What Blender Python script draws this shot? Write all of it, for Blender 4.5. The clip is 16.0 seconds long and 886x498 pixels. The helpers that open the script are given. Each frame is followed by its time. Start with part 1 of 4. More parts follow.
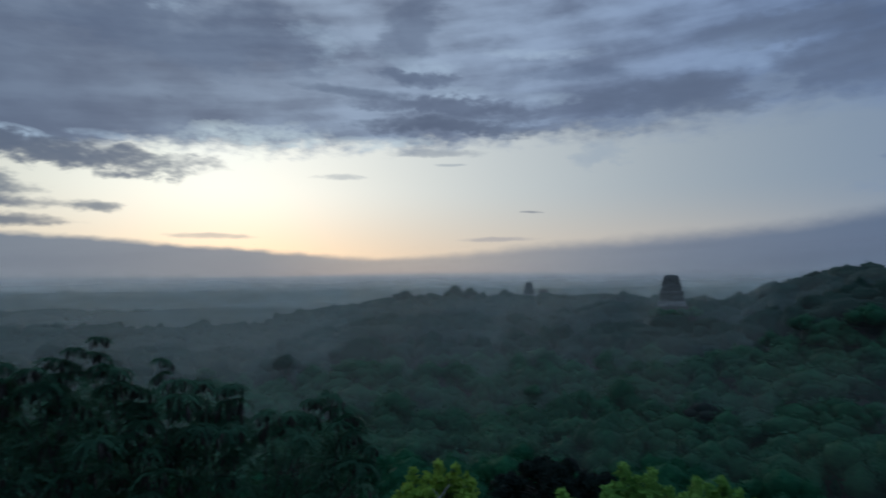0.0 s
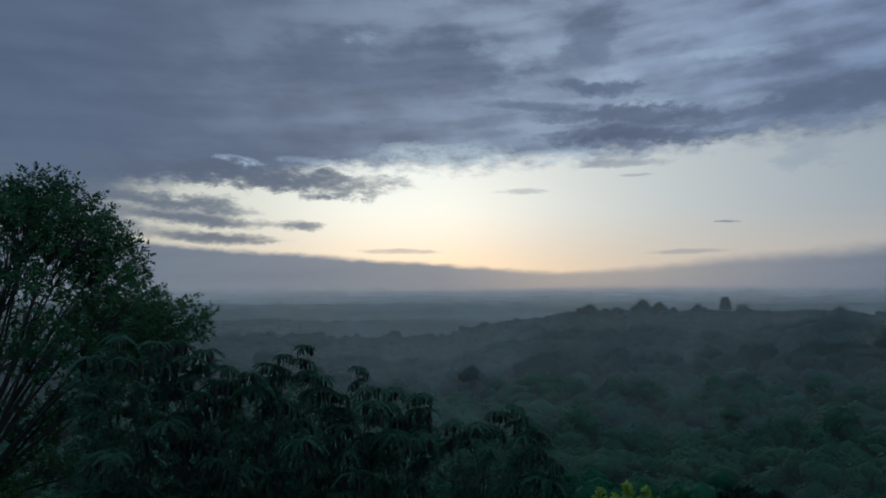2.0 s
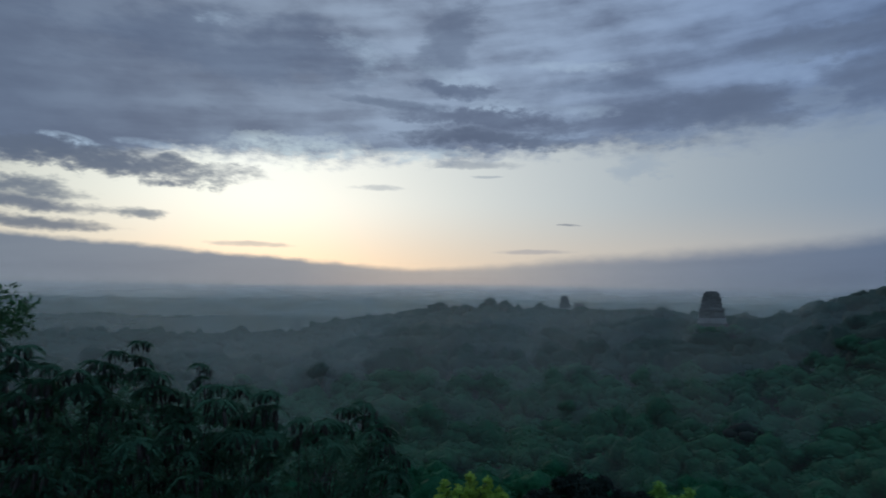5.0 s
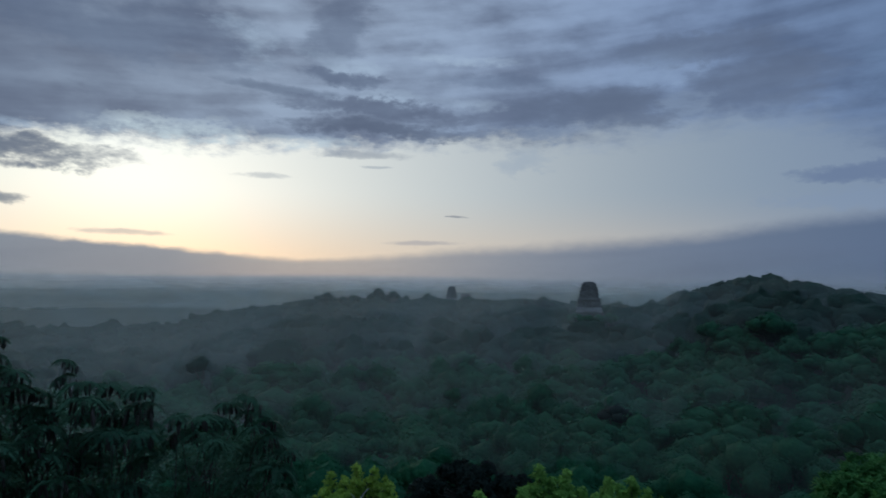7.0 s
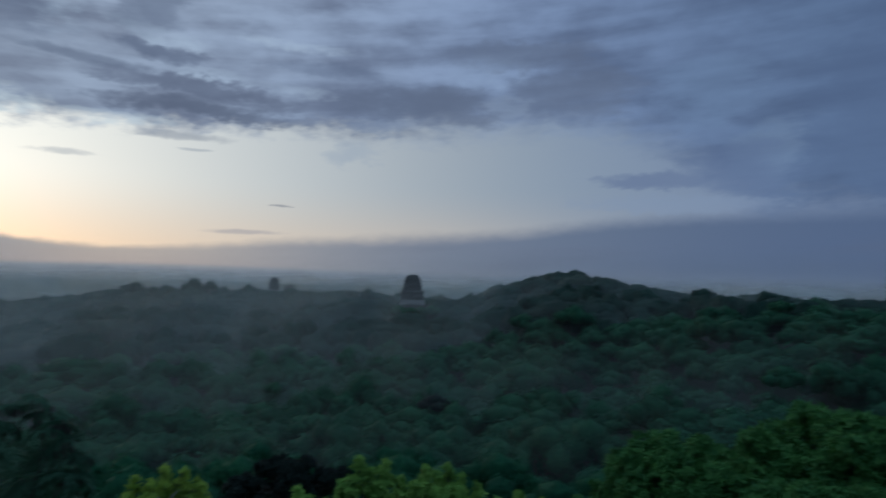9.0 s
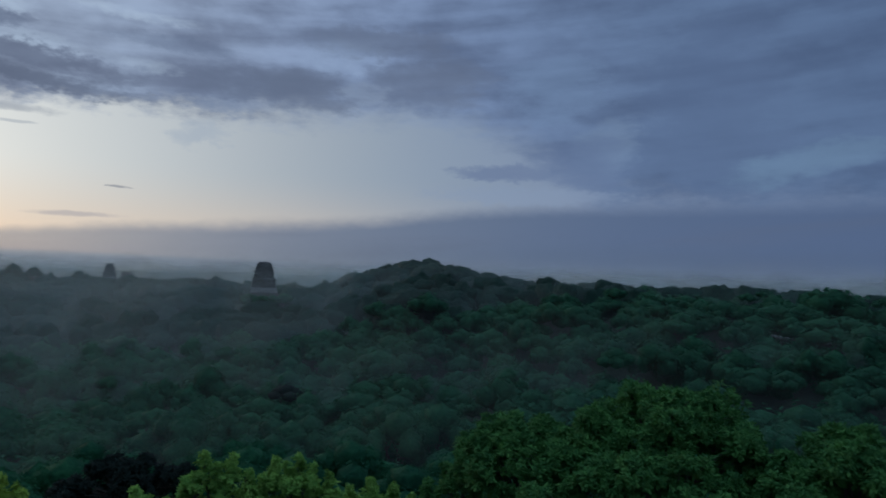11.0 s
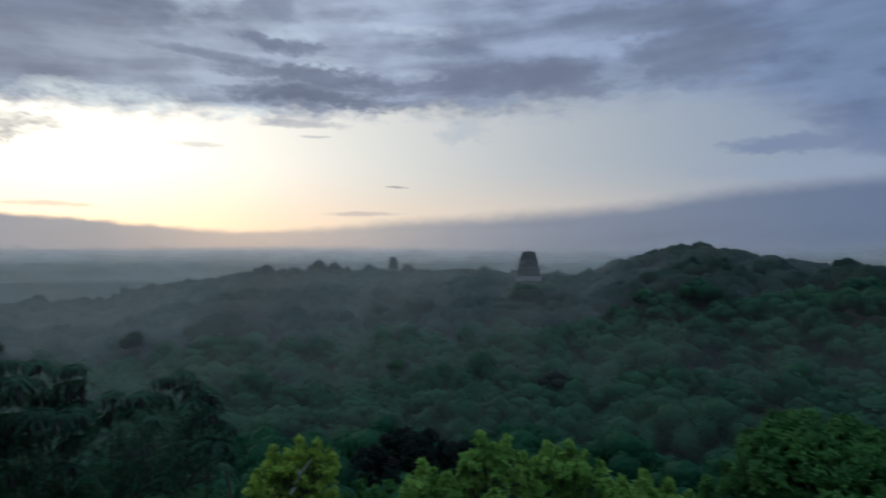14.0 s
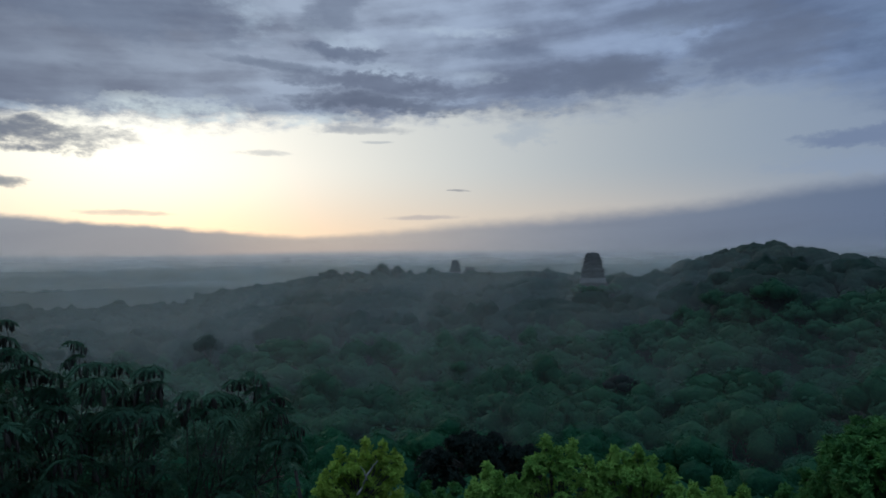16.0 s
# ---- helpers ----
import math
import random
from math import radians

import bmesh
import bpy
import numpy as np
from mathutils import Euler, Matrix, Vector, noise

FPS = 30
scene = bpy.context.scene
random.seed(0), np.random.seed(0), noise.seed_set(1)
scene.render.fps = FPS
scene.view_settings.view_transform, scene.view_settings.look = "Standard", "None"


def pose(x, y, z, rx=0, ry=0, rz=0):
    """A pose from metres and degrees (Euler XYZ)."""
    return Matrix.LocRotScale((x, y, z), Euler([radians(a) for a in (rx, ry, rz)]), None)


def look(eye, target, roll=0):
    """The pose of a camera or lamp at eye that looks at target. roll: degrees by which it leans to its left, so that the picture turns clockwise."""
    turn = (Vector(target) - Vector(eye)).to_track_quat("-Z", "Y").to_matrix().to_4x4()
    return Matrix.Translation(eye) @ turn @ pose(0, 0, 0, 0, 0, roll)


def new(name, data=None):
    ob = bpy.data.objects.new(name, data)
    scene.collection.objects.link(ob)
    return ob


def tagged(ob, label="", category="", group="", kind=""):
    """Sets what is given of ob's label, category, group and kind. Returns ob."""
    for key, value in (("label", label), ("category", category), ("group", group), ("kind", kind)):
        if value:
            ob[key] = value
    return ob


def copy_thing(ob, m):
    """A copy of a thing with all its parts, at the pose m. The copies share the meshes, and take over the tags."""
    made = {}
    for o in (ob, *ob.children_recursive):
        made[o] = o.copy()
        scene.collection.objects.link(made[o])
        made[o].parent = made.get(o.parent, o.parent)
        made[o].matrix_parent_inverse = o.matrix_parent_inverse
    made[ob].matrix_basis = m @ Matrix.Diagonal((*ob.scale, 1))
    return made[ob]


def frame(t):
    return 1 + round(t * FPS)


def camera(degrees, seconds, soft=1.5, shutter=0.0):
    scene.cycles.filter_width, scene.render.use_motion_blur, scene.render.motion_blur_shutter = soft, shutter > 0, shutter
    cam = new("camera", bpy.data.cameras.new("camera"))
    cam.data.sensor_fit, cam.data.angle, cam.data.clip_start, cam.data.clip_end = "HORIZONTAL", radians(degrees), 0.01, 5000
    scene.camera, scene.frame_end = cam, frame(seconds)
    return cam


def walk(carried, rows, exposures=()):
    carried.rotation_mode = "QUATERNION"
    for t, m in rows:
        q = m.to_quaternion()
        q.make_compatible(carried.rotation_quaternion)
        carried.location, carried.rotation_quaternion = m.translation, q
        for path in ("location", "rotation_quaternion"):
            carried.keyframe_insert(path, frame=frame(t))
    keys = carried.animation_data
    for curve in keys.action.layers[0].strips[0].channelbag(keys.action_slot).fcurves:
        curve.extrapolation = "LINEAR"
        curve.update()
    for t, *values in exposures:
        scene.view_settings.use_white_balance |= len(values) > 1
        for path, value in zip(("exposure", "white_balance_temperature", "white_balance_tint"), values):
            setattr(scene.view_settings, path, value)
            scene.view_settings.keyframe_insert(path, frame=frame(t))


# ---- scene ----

# ---- camera and walk ----
EYE_Z = 60.0
cam = camera(66.63, 16.0, soft=1.6, shutter=0.9)


def view(turn, tilt, lean):
    return pose(0, 0, EYE_Z, 90 + tilt, 0, turn) @ pose(0, 0, 0, 0, 0, lean)


PATH = [
    (0, view(-0.00, 3.12, -0.37)),
    (0.5, view(4.36, 3.35, 0.02)),
    (1, view(9.33, 3.64, -0.27)),
    (1.5, view(13.74, 4.14, 0.03)),
    (2, view(15.44, 4.35, -0.06)),
    (2.5, view(15.64, 4.37, -0.17)),
    (3, view(12.66, 3.94, 0.09)),
    (3.5, view(10.25, 4.09, 0.26)),
    (4, view(7.23, 4.03, 0.37)),
    (4.5, view(5.19, 4.15, 0.60)),
    (7, view(-6.44, 3.42, 0.68)),
    (7.5, view(-8.08, 3.22, 0.50)),
    (8, view(-10.85, 2.52, 0.65)),
    (8.5, view(-15.05, 2.14, 1.10)),
    (9, view(-21.18, 3.02, 1.42)),
    (9.5, view(-25.54, 3.17, 1.61)),
    (10, view(-28.71, 2.84, 1.75)),
    (12.3, view(-35.94, 2.05, 1.31)),
    (12.5, view(-33.73, 2.15, 1.20)),
    (13, view(-26.71, 0.59, 0.78)),
    (13.5, view(-17.79, -0.69, 0.24)),
    (14, view(-11.44, 0.95, 0.06)),
    (14.5, view(-8.54, 0.99, 0.04)),
    (15, view(-7.39, 1.13, -0.17)),
    (15.5, view(-6.79, 1.15, -0.36)),
    (16, view(-6.18, 1.21, -0.60)),
]
walk(cam, PATH, exposures=[(0, -0.05, 6000, 7), (2, -0.14, 5950, 7), (4.5, -0.05, 6000, 7), (7, 0.0, 6000, 7), (10, -0.03, 6050, 9), (12.5, 0.36, 6400, 10), (13.5, 0.46, 6600, 11), (14.5, 0.22, 6500, 10), (16, 0.16, 6350, 9)])

# ---- world ----
world = bpy.data.worlds.new("dawn_sky")
scene.world = world
world.use_nodes = True
wt = world.node_tree
wt.nodes.clear()


class Net:
    """Short calls for building a node tree."""

    def __init__(self, tree):
        self.t = tree

    def put(self, sock, v):
        if isinstance(v, bpy.types.NodeSocket):
            self.t.links.new(v, sock)
        elif v is not None:
            sock.default_value = v

    def m(self, op, a, b=None, c=None, clamp=False):
        n = self.t.nodes.new("ShaderNodeMath")
        n.operation, n.use_clamp = op, clamp
        for i, v in enumerate((a, b, c)):
            self.put(n.inputs[i], v)
        return n.outputs[0]

    def step(self, x, lo, hi):
        n = self.t.nodes.new("ShaderNodeMapRange")
        n.interpolation_type = "SMOOTHSTEP"
        self.put(n.inputs[0], x)
        self.put(n.inputs[1], lo)
        self.put(n.inputs[2], hi)
        return n.outputs[0]

    def lin(self, x, lo, hi, a=0.0, b=1.0):
        n = self.t.nodes.new("ShaderNodeMapRange")
        for i, v in enumerate((x, lo, hi, a, b)):
            self.put(n.inputs[i], v)
        return n.outputs[0]

    def mix(self, f, a, b, how="MIX"):
        n = self.t.nodes.new("ShaderNodeMix")
        n.data_type, n.blend_type = "RGBA", how
        self.put(n.inputs[0], f)
        for s, v in ((n.inputs[6], a), (n.inputs[7], b)):
            self.put(s, (*v, 1.0) if isinstance(v, tuple) and len(v) == 3 else v)
        return n.outputs[2]

    def vec(self, x, y, z=0.0):
        n = self.t.nodes.new("ShaderNodeCombineXYZ")
        for s, v in zip(n.inputs, (x, y, z)):
            self.put(s, v)
        return n.outputs[0]

    def noise(self, v, scale, detail=4.0, rough=0.5, colour=False, lac=2.0):
        n = self.t.nodes.new("ShaderNodeTexNoise")
        if v is not None:
            self.put(n.inputs["Vector"], v)
        n.inputs["Scale"].default_value = scale
        n.inputs["Detail"].default_value = detail
        n.inputs["Roughness"].default_value = rough
        n.inputs["Lacunarity"].default_value = lac
        return n.outputs[1 if colour else 0]

    def ramp(self, x, stops, smooth=True):
        n = self.t.nodes.new("ShaderNodeValToRGB")
        n.color_ramp.interpolation = "B_SPLINE" if smooth else "LINEAR"
        el = n.color_ramp.elements
        while len(el) < len(stops):
            el.new(0.5)
        for e, (p, c) in zip(el, stops):
            e.position = p
            e.color = (c, c, c, 1) if isinstance(c, float) else (*c, 1)
        self.put(n.inputs[0], x)
        return n.outputs[0]


w = Net(wt)
geo = wt.nodes.new("ShaderNodeTexCoord")
sep = wt.nodes.new("ShaderNodeSeparateXYZ")
wt.links.new(geo.outputs["Generated"], sep.inputs[0])
dx, dy, dz = sep.outputs
az = w.m("MULTIPLY", w.m("ARCTAN2", dx, dy), 57.2958)
el = w.m("MULTIPLY", w.m("ARCSINE", dz), 57.2958)
high = w.m("ADD", w.m("MAXIMUM", dz, 0.0), 0.10)
flat_xy = w.vec(w.m("MULTIPLY", az, 0.10), w.m("MULTIPLY", el, 0.26))
n_fine = w.noise(flat_xy, 1.5, 6, 0.6)
bend = w.m("MULTIPLY", w.m("SUBTRACT", n_fine, 0.5), 1.6)
deck_xy = w.vec(w.m("ADD", w.m("DIVIDE", dx, high), bend), w.m("SUBTRACT", w.m("DIVIDE", dy, high), bend))
n_big = w.noise(deck_xy, 0.7, 4, 0.5)
n_edge = w.noise(flat_xy, 4.6, 6, 0.65)
n_puff = w.noise(w.vec(w.m("ADD", w.m("MULTIPLY", az, 0.10), 7.0), w.m("MULTIPLY", el, 0.22)), 1.5, 5, 0.52)
n_push = w.noise(w.vec(w.m("MULTIPLY", az, 0.12), w.m("ADD", w.m("MULTIPLY", el, 0.34), 4.0)), 1.6, 6, 0.62)
n_streak = w.noise(w.vec(w.m("ADD", w.m("MULTIPLY", az, 0.035), w.m("MULTIPLY", el, 0.05)), w.m("SUBTRACT", w.m("MULTIPLY", el, 0.42), w.m("MULTIPLY", az, 0.035))), 1.3, 3, 0.45)
n_fluff = w.noise(w.vec(w.m("MULTIPLY", az, 0.35), w.m("MULTIPLY", el, 0.62)), 2.2, 5, 0.6)
ragged = w.m("ADD", w.m("MULTIPLY", w.m("SUBTRACT", n_fluff, 0.5), 1.7), w.m("ADD", w.m("MULTIPLY", w.m("SUBTRACT", n_fine, 0.5), 3.2), w.m("MULTIPLY", w.m("SUBTRACT", n_edge, 0.5), 2.0)))
el_r = w.m("ADD", el, ragged)
az_r = w.m("ADD", az, w.m("MULTIPLY", w.m("SUBTRACT", n_edge, 0.5), 5.0))
az_01 = w.m("DIVIDE", w.m("ADD", az, 70.0), 160.0, clamp=True)


def at(a):
    return (a + 70.0) / 160.0


# the clear strip under the cloud deck
clear = w.ramp(az_01, [(0.0, (0.16, 0.19, 0.28)), (at(-45), (0.50, 0.47, 0.40)), (at(-30), (0.92, 0.89, 0.79)), (at(-18), (1.13, 1.11, 1.02)),
                       (at(-5), (0.81, 0.79, 0.74)), (at(8), (0.57, 0.575, 0.575)), (at(20), (0.39, 0.415, 0.455)), (at(32), (0.265, 0.315, 0.40)),
                       (at(46), (0.20, 0.25, 0.38)), (1.0, (0.14, 0.19, 0.32))])
warm = w.ramp(az_01, [(0.0, 0.0), (at(-38), 0.7), (at(-20), 1.0), (at(0), 1.0), (at(20), 0.75), (at(34), 0.3), (at(46), 0.0)])
low = w.m("SUBTRACT", 1.0, w.step(el, 1.5, 8.5))
clear = w.mix(w.m("MULTIPLY", w.m("MULTIPLY", low, warm), 0.75), clear, (0.69, 0.52, 0.41))
air = wt.nodes.new("ShaderNodeTexSky")
air.sky_type, air.sun_disc = "NISHITA", False
air.sun_elevation, air.sun_rotation = radians(4.0), radians(-17.0)
air_dim = w.mix(1.0, air.outputs[0], (0.10, 0.10, 0.10), "MULTIPLY")
sky = w.mix(1.0, w.mix(0.12, clear, air_dim), (1.13, 1.04, 1.0), "MULTIPLY")

# the cloud deck, whose lower rim runs above the strip
rim = w.m("MULTIPLY", w.ramp(az_01, [(0.0, 0.26), (at(-48), 0.36), (at(-40), 0.44), (at(-34), 0.47), (at(-24), 0.545), (at(-10), 0.56), (at(0), 0.575),
                                     (at(9), 0.615), (at(17), 0.62), (at(25), 0.67), (at(36), 0.66), (at(42), 0.50), (at(47), 0.30), (1.0, 0.20)]), 20.0)
deck = w.step(w.m("SUBTRACT", el_r, rim), w.lin(az, 8.0, 28.0, -0.7, -2.0), w.lin(az, 8.0, 28.0, 1.3, 2.6))
tone = w.m("ADD", w.m("MULTIPLY", n_big, 0.30), w.m("ADD", w.m("MULTIPLY", n_streak, 0.42), w.m("MULTIPLY", n_puff, 0.43)))
tone = w.m("MULTIPLY", w.step(tone, 0.42, 0.70), w.lin(az, -42.0, -10.0, 0.30, 1.0))
deck_dark = w.ramp(az_01, [(0.0, (0.095, 0.12, 0.185)), (at(-40), (0.115, 0.135, 0.20)), (at(-15), (0.163, 0.168, 0.222)), (at(10), (0.16, 0.175, 0.245)),
                           (at(30), (0.125, 0.15, 0.235)), (at(50), (0.09, 0.12, 0.20)), (1.0, (0.07, 0.10, 0.18))])
deck_pale = w.ramp(az_01, [(0.0, (0.15, 0.18, 0.26)), (at(-40), (0.20, 0.23, 0.31)), (at(-15), (0.38, 0.40, 0.475)), (at(10), (0.37, 0.405, 0.515)),
                           (at(30), (0.25, 0.30, 0.45)), (at(50), (0.125, 0.17, 0.27)), (1.0, (0.10, 0.14, 0.24))])
deck_col = w.mix(tone, deck_dark, deck_pale)
sky = w.mix(w.m("MULTIPLY", deck, 0.97), sky, deck_col)


def cloud(a, e, half_w, half_h, strength, colour, lean=0.0, soft=1.3, wisp=False):
    """One cloud of its own, with a ragged outline."""
    global sky
    stir = min(1.0, 0.25 + half_h)
    rise = w.m("SUBTRACT", w.m("SUBTRACT", el, e), w.m("MULTIPLY", w.m("SUBTRACT", az, a), lean))
    u = w.m("ADD", w.m("DIVIDE", w.m("SUBTRACT", az_r, a), half_w), w.m("MULTIPLY", w.m("SUBTRACT", n_push, 0.5), 1.8 * stir))
    v = w.m("ADD", w.m("DIVIDE", rise, half_h), w.m("ADD", w.m("MULTIPLY", w.m("SUBTRACT", n_puff, 0.5), 2.8 * stir), w.m("MULTIPLY", w.m("SUBTRACT", n_fluff, 0.5), 2.6 * stir if half_h < 1.1 else 0.7)))
    d = w.m("ADD", w.m("MULTIPLY", u, u), w.m("MULTIPLY", v, v))
    f = w.m("MULTIPLY", w.m("SUBTRACT", 1.0, w.step(d, 0.0, soft + 0.35)), strength)
    if wisp:
        f = w.m("MULTIPLY", f, w.lin(n_fluff, 0.34, 0.64, 0.25, 1.0))
    sky = w.mix(f, sky, colour)


GREY, DIM, LIGHT = (0.15, 0.16, 0.205), (0.14, 0.155, 0.215), (0.50, 0.54, 0.62)
cloud(-9.6, 19.6, 1.6, 1.6, 0.5, LIGHT, wisp=True)
cloud(-11.8, 20.6, 1.4, 1.0, 0.45, LIGHT, wisp=True)
cloud(-22.5, 21.6, 1.1, 0.5, 0.5, LIGHT, wisp=True)
cloud(8.2, 19.1, 4.2, 0.45, 0.5, LIGHT, -0.06, wisp=True)
cloud(-2.2, 18.6, 4.0, 0.8, 0.55, LIGHT, -0.16, wisp=True)
cloud(1.5, 16.0, 3.4, 0.55, 0.5, LIGHT, -0.05, wisp=True)
cloud(9.0, 15.5, 3.5, 0.5, 0.35, LIGHT, -0.08, wisp=True)
cloud(-32.0, 11.2, 2.0, 0.4, 0.85, LIGHT, -0.15, wisp=True)
cloud(-27.0, 11.6, 2.2, 0.3, 0.5, LIGHT, -0.05, wisp=True)
cloud(-16.0, 12.4, 6.0, 0.8, 0.6, (0.80, 0.80, 0.76), wisp=True)
cloud(-5.0, 12.1, 4.0, 0.5, 0.5, (0.75, 0.76, 0.74), wisp=True)
cloud(24.5, 17.6, 3.5, 1.4, 0.45, (0.33, 0.38, 0.50), wisp=True)
cloud(26.5, 15.2, 2.0, 0.8, 0.4, (0.36, 0.40, 0.50))
cloud(42.5, 16.0, 4.0, 2.4, 0.4, (0.20, 0.26, 0.385))
cloud(47.0, 10.8, 3.0, 2.0, 0.4, (0.22, 0.27, 0.37), 0.4)
cloud(62.0, 9.3, 6.0, 1.2, 0.55, (0.18, 0.25, 0.35), 0.2)
cloud(40.0, 6.9, 8.0, 0.7, 0.5, (0.27, 0.305, 0.40))
cloud(-20.0, 19.5, 12.0, 2.6, 0.5, (0.105, 0.125, 0.19))
cloud(-3.0, 21.0, 3.0, 2.4, 0.6, (0.125, 0.14, 0.20), 0.5)
cloud(-2.0, 17.3, 4.0, 0.6, 0.75, (0.12, 0.135, 0.195), -0.10)
cloud(-7.0, 16.2, 5.0, 0.45, 0.6, (0.125, 0.14, 0.195), -0.08)
cloud(0.0, 15.0, 8.5, 0.8, 0.75, (0.125, 0.135, 0.19), -0.07)
cloud(1.0, 13.4, 7.5, 0.8, 0.8, (0.12, 0.13, 0.18), -0.03)
cloud(11.5, 17.2, 5.0, 0.6, 0.5, (0.14, 0.16, 0.23), -0.05)
cloud(20.0, 14.9, 6.5, 1.5, 0.85, DIM, 0.03)
cloud(31.5, 16.2, 5.5, 1.9, 0.65, DIM)
cloud(27.5, 19.0, 6.0, 1.0, 0.5, DIM)
cloud(15.0, 12.9, 3.0, 0.7, 0.5, (0.25, 0.28, 0.37))
cloud(38.0, 8.7, 4.2, 0.7, 0.75, (0.16, 0.19, 0.29))
cloud(45.0, 9.5, 4.5, 1.6, 0.65, (0.14, 0.175, 0.28))
cloud(55.0, 13.0, 5.5, 6.5, 0.6, (0.11, 0.145, 0.24), 0.3)
cloud(-45.0, 7.5, 6.5, 3.6, 0.9, (0.165, 0.18, 0.225))
cloud(-30.5, 9.9, 11.5, 1.0, 0.95, GREY, -0.035)
cloud(-37.0, 7.8, 5.0, 0.75, 0.9, (0.165, 0.175, 0.215), -0.06)
cloud(-35.5, 6.5, 6.2, 0.55, 0.9, GREY, -0.05)
cloud(-34.5, 5.1, 5.4, 0.5, 0.9, (0.17, 0.175, 0.21), -0.02)
cloud(-27.4, 6.2, 1.9, 0.42, 0.85, (0.20, 0.205, 0.235))
cloud(-8.6, 9.15, 2.1, 0.26, 0.45, (0.33, 0.33, 0.36))
cloud(-0.5, 11.2, 3.6, 0.34, 0.6, (0.28, 0.28, 0.32))
cloud(0.5, 10.2, 1.0, 0.12, 0.5, (0.35, 0.35, 0.38))
cloud(13.4, 10.7, 2.2, 1.0, 0.4, (0.33, 0.36, 0.43))
cloud(7.8, 6.15, 0.85, 0.10, 0.65, (0.22, 0.21, 0.24), -0.04)
cloud(4.8, 3.9, 3.2, 0.22, 0.5, (0.36, 0.31, 0.33))
cloud(-19.0, 4.1, 3.0, 0.25, 0.5, (0.36, 0.32, 0.32))

# the bank of cloud that lies along the horizon
top = w.m("MULTIPLY", w.ramp(az_01, [(0.0, 0.50), (at(-42), 0.48), (at(-34), 0.42), (at(-24), 0.37), (at(-12), 0.28), (at(-4), 0.215), (at(6), 0.32),
                                     (at(18), 0.385), (at(28), 0.44), (at(36), 0.57), (at(48), 0.60), (1.0, 0.60)]), 10.0)
bank_el = w.m("ADD", el, w.m("ADD", w.m("MULTIPLY", w.m("SUBTRACT", n_fluff, 0.5), 0.5), w.m("MULTIPLY", w.m("SUBTRACT", n_fine, 0.5), 0.5)))
over = w.m("SUBTRACT", bank_el, top)
bank = w.m("SUBTRACT", 1.0, w.step(over, w.lin(az, -4.0, 16.0, -0.4, -0.85), w.lin(az, -4.0, 16.0, 0.2, 0.75)))
bank_col = w.ramp(az_01, [(0.0, (0.16, 0.18, 0.225)), (at(-30), (0.245, 0.25, 0.285)), (at(-8), (0.30, 0.282, 0.295)), (at(8), (0.265, 0.262, 0.295)),
                          (at(28), (0.155, 0.178, 0.24)), (at(50), (0.105, 0.135, 0.22)), (1.0, (0.085, 0.115, 0.20))])
pale_low = w.m("MULTIPLY", w.m("SUBTRACT", 1.0, w.step(w.m("ADD", el, w.m("MULTIPLY", n_fine, 0.6)), -0.2, 2.3)), 0.30)
bank_col = w.mix(pale_low, bank_col, (0.34, 0.345, 0.37))
bank_col = w.mix(w.m("MULTIPLY", w.step(n_streak, 0.45, 0.75), 0.22), bank_col, (0.12, 0.13, 0.18))
bank_body = w.ramp(az_01, [(0.0, 0.96), (at(-16), 0.95), (at(-9), 0.80), (at(-3), 0.62), (at(4), 0.66), (at(12), 0.84), (at(22), 0.96), (1.0, 0.96)])
bank_body = w.m("MAXIMUM", bank_body, w.m("SUBTRACT", 1.0, w.step(el, 0.6, 2.2)))
sky = w.mix(w.m("MULTIPLY", bank, bank_body), sky, bank_col)
sky = w.mix(w.step(el, 24.0, 60.0), sky, w.mix(tone, (0.40, 0.51, 0.68), (0.68, 0.81, 1.0)))
sky = w.mix(1.0, sky, (0.845, 0.95, 1.0), "MULTIPLY")
back = wt.nodes.new("ShaderNodeBackground")
wt.links.new(sky, back.inputs[0])
back.inputs[1].default_value = 1.0
wout = wt.nodes.new("ShaderNodeOutputWorld")
wt.links.new(back.outputs[0], wout.inputs[0])

# a veiled sun behind the glow
lamp = bpy.data.lights.new("sun", "SUN")
lamp.energy, lamp.angle, lamp.color = 0.5, radians(25), (1.0, 0.86, 0.68)
sun = new("sun", lamp)
sun.matrix_world = look((-29.0, 95.0, 18.0 + EYE_Z), (0, 0, EYE_Z))


# ---- materials ----
def material(name):
    mat = bpy.data.materials.new(name)
    mat.use_nodes = True
    mat.node_tree.nodes.clear()
    return mat, Net(mat.node_tree)


def finish(net, shader):
    out = net.t.nodes.new("ShaderNodeOutputMaterial")
    net.t.links.new(shader, out.inputs[0])


def shader(net, kind, colour, **more):
    n = net.t.nodes.new(kind)
    net.put(n.inputs[0], (*colour, 1.0) if isinstance(colour, tuple) else colour)
    for k, v in more.items():
        net.put(n.inputs[k.replace("_", " ")], v)
    return n.outputs[0]


def blend(net, f, a, b):
    n = net.t.nodes.new("ShaderNodeMixShader")
    net.put(n.inputs[0], f)
    net.put(n.inputs[1], a)
    net.put(n.inputs[2], b)
    return n.outputs[0]


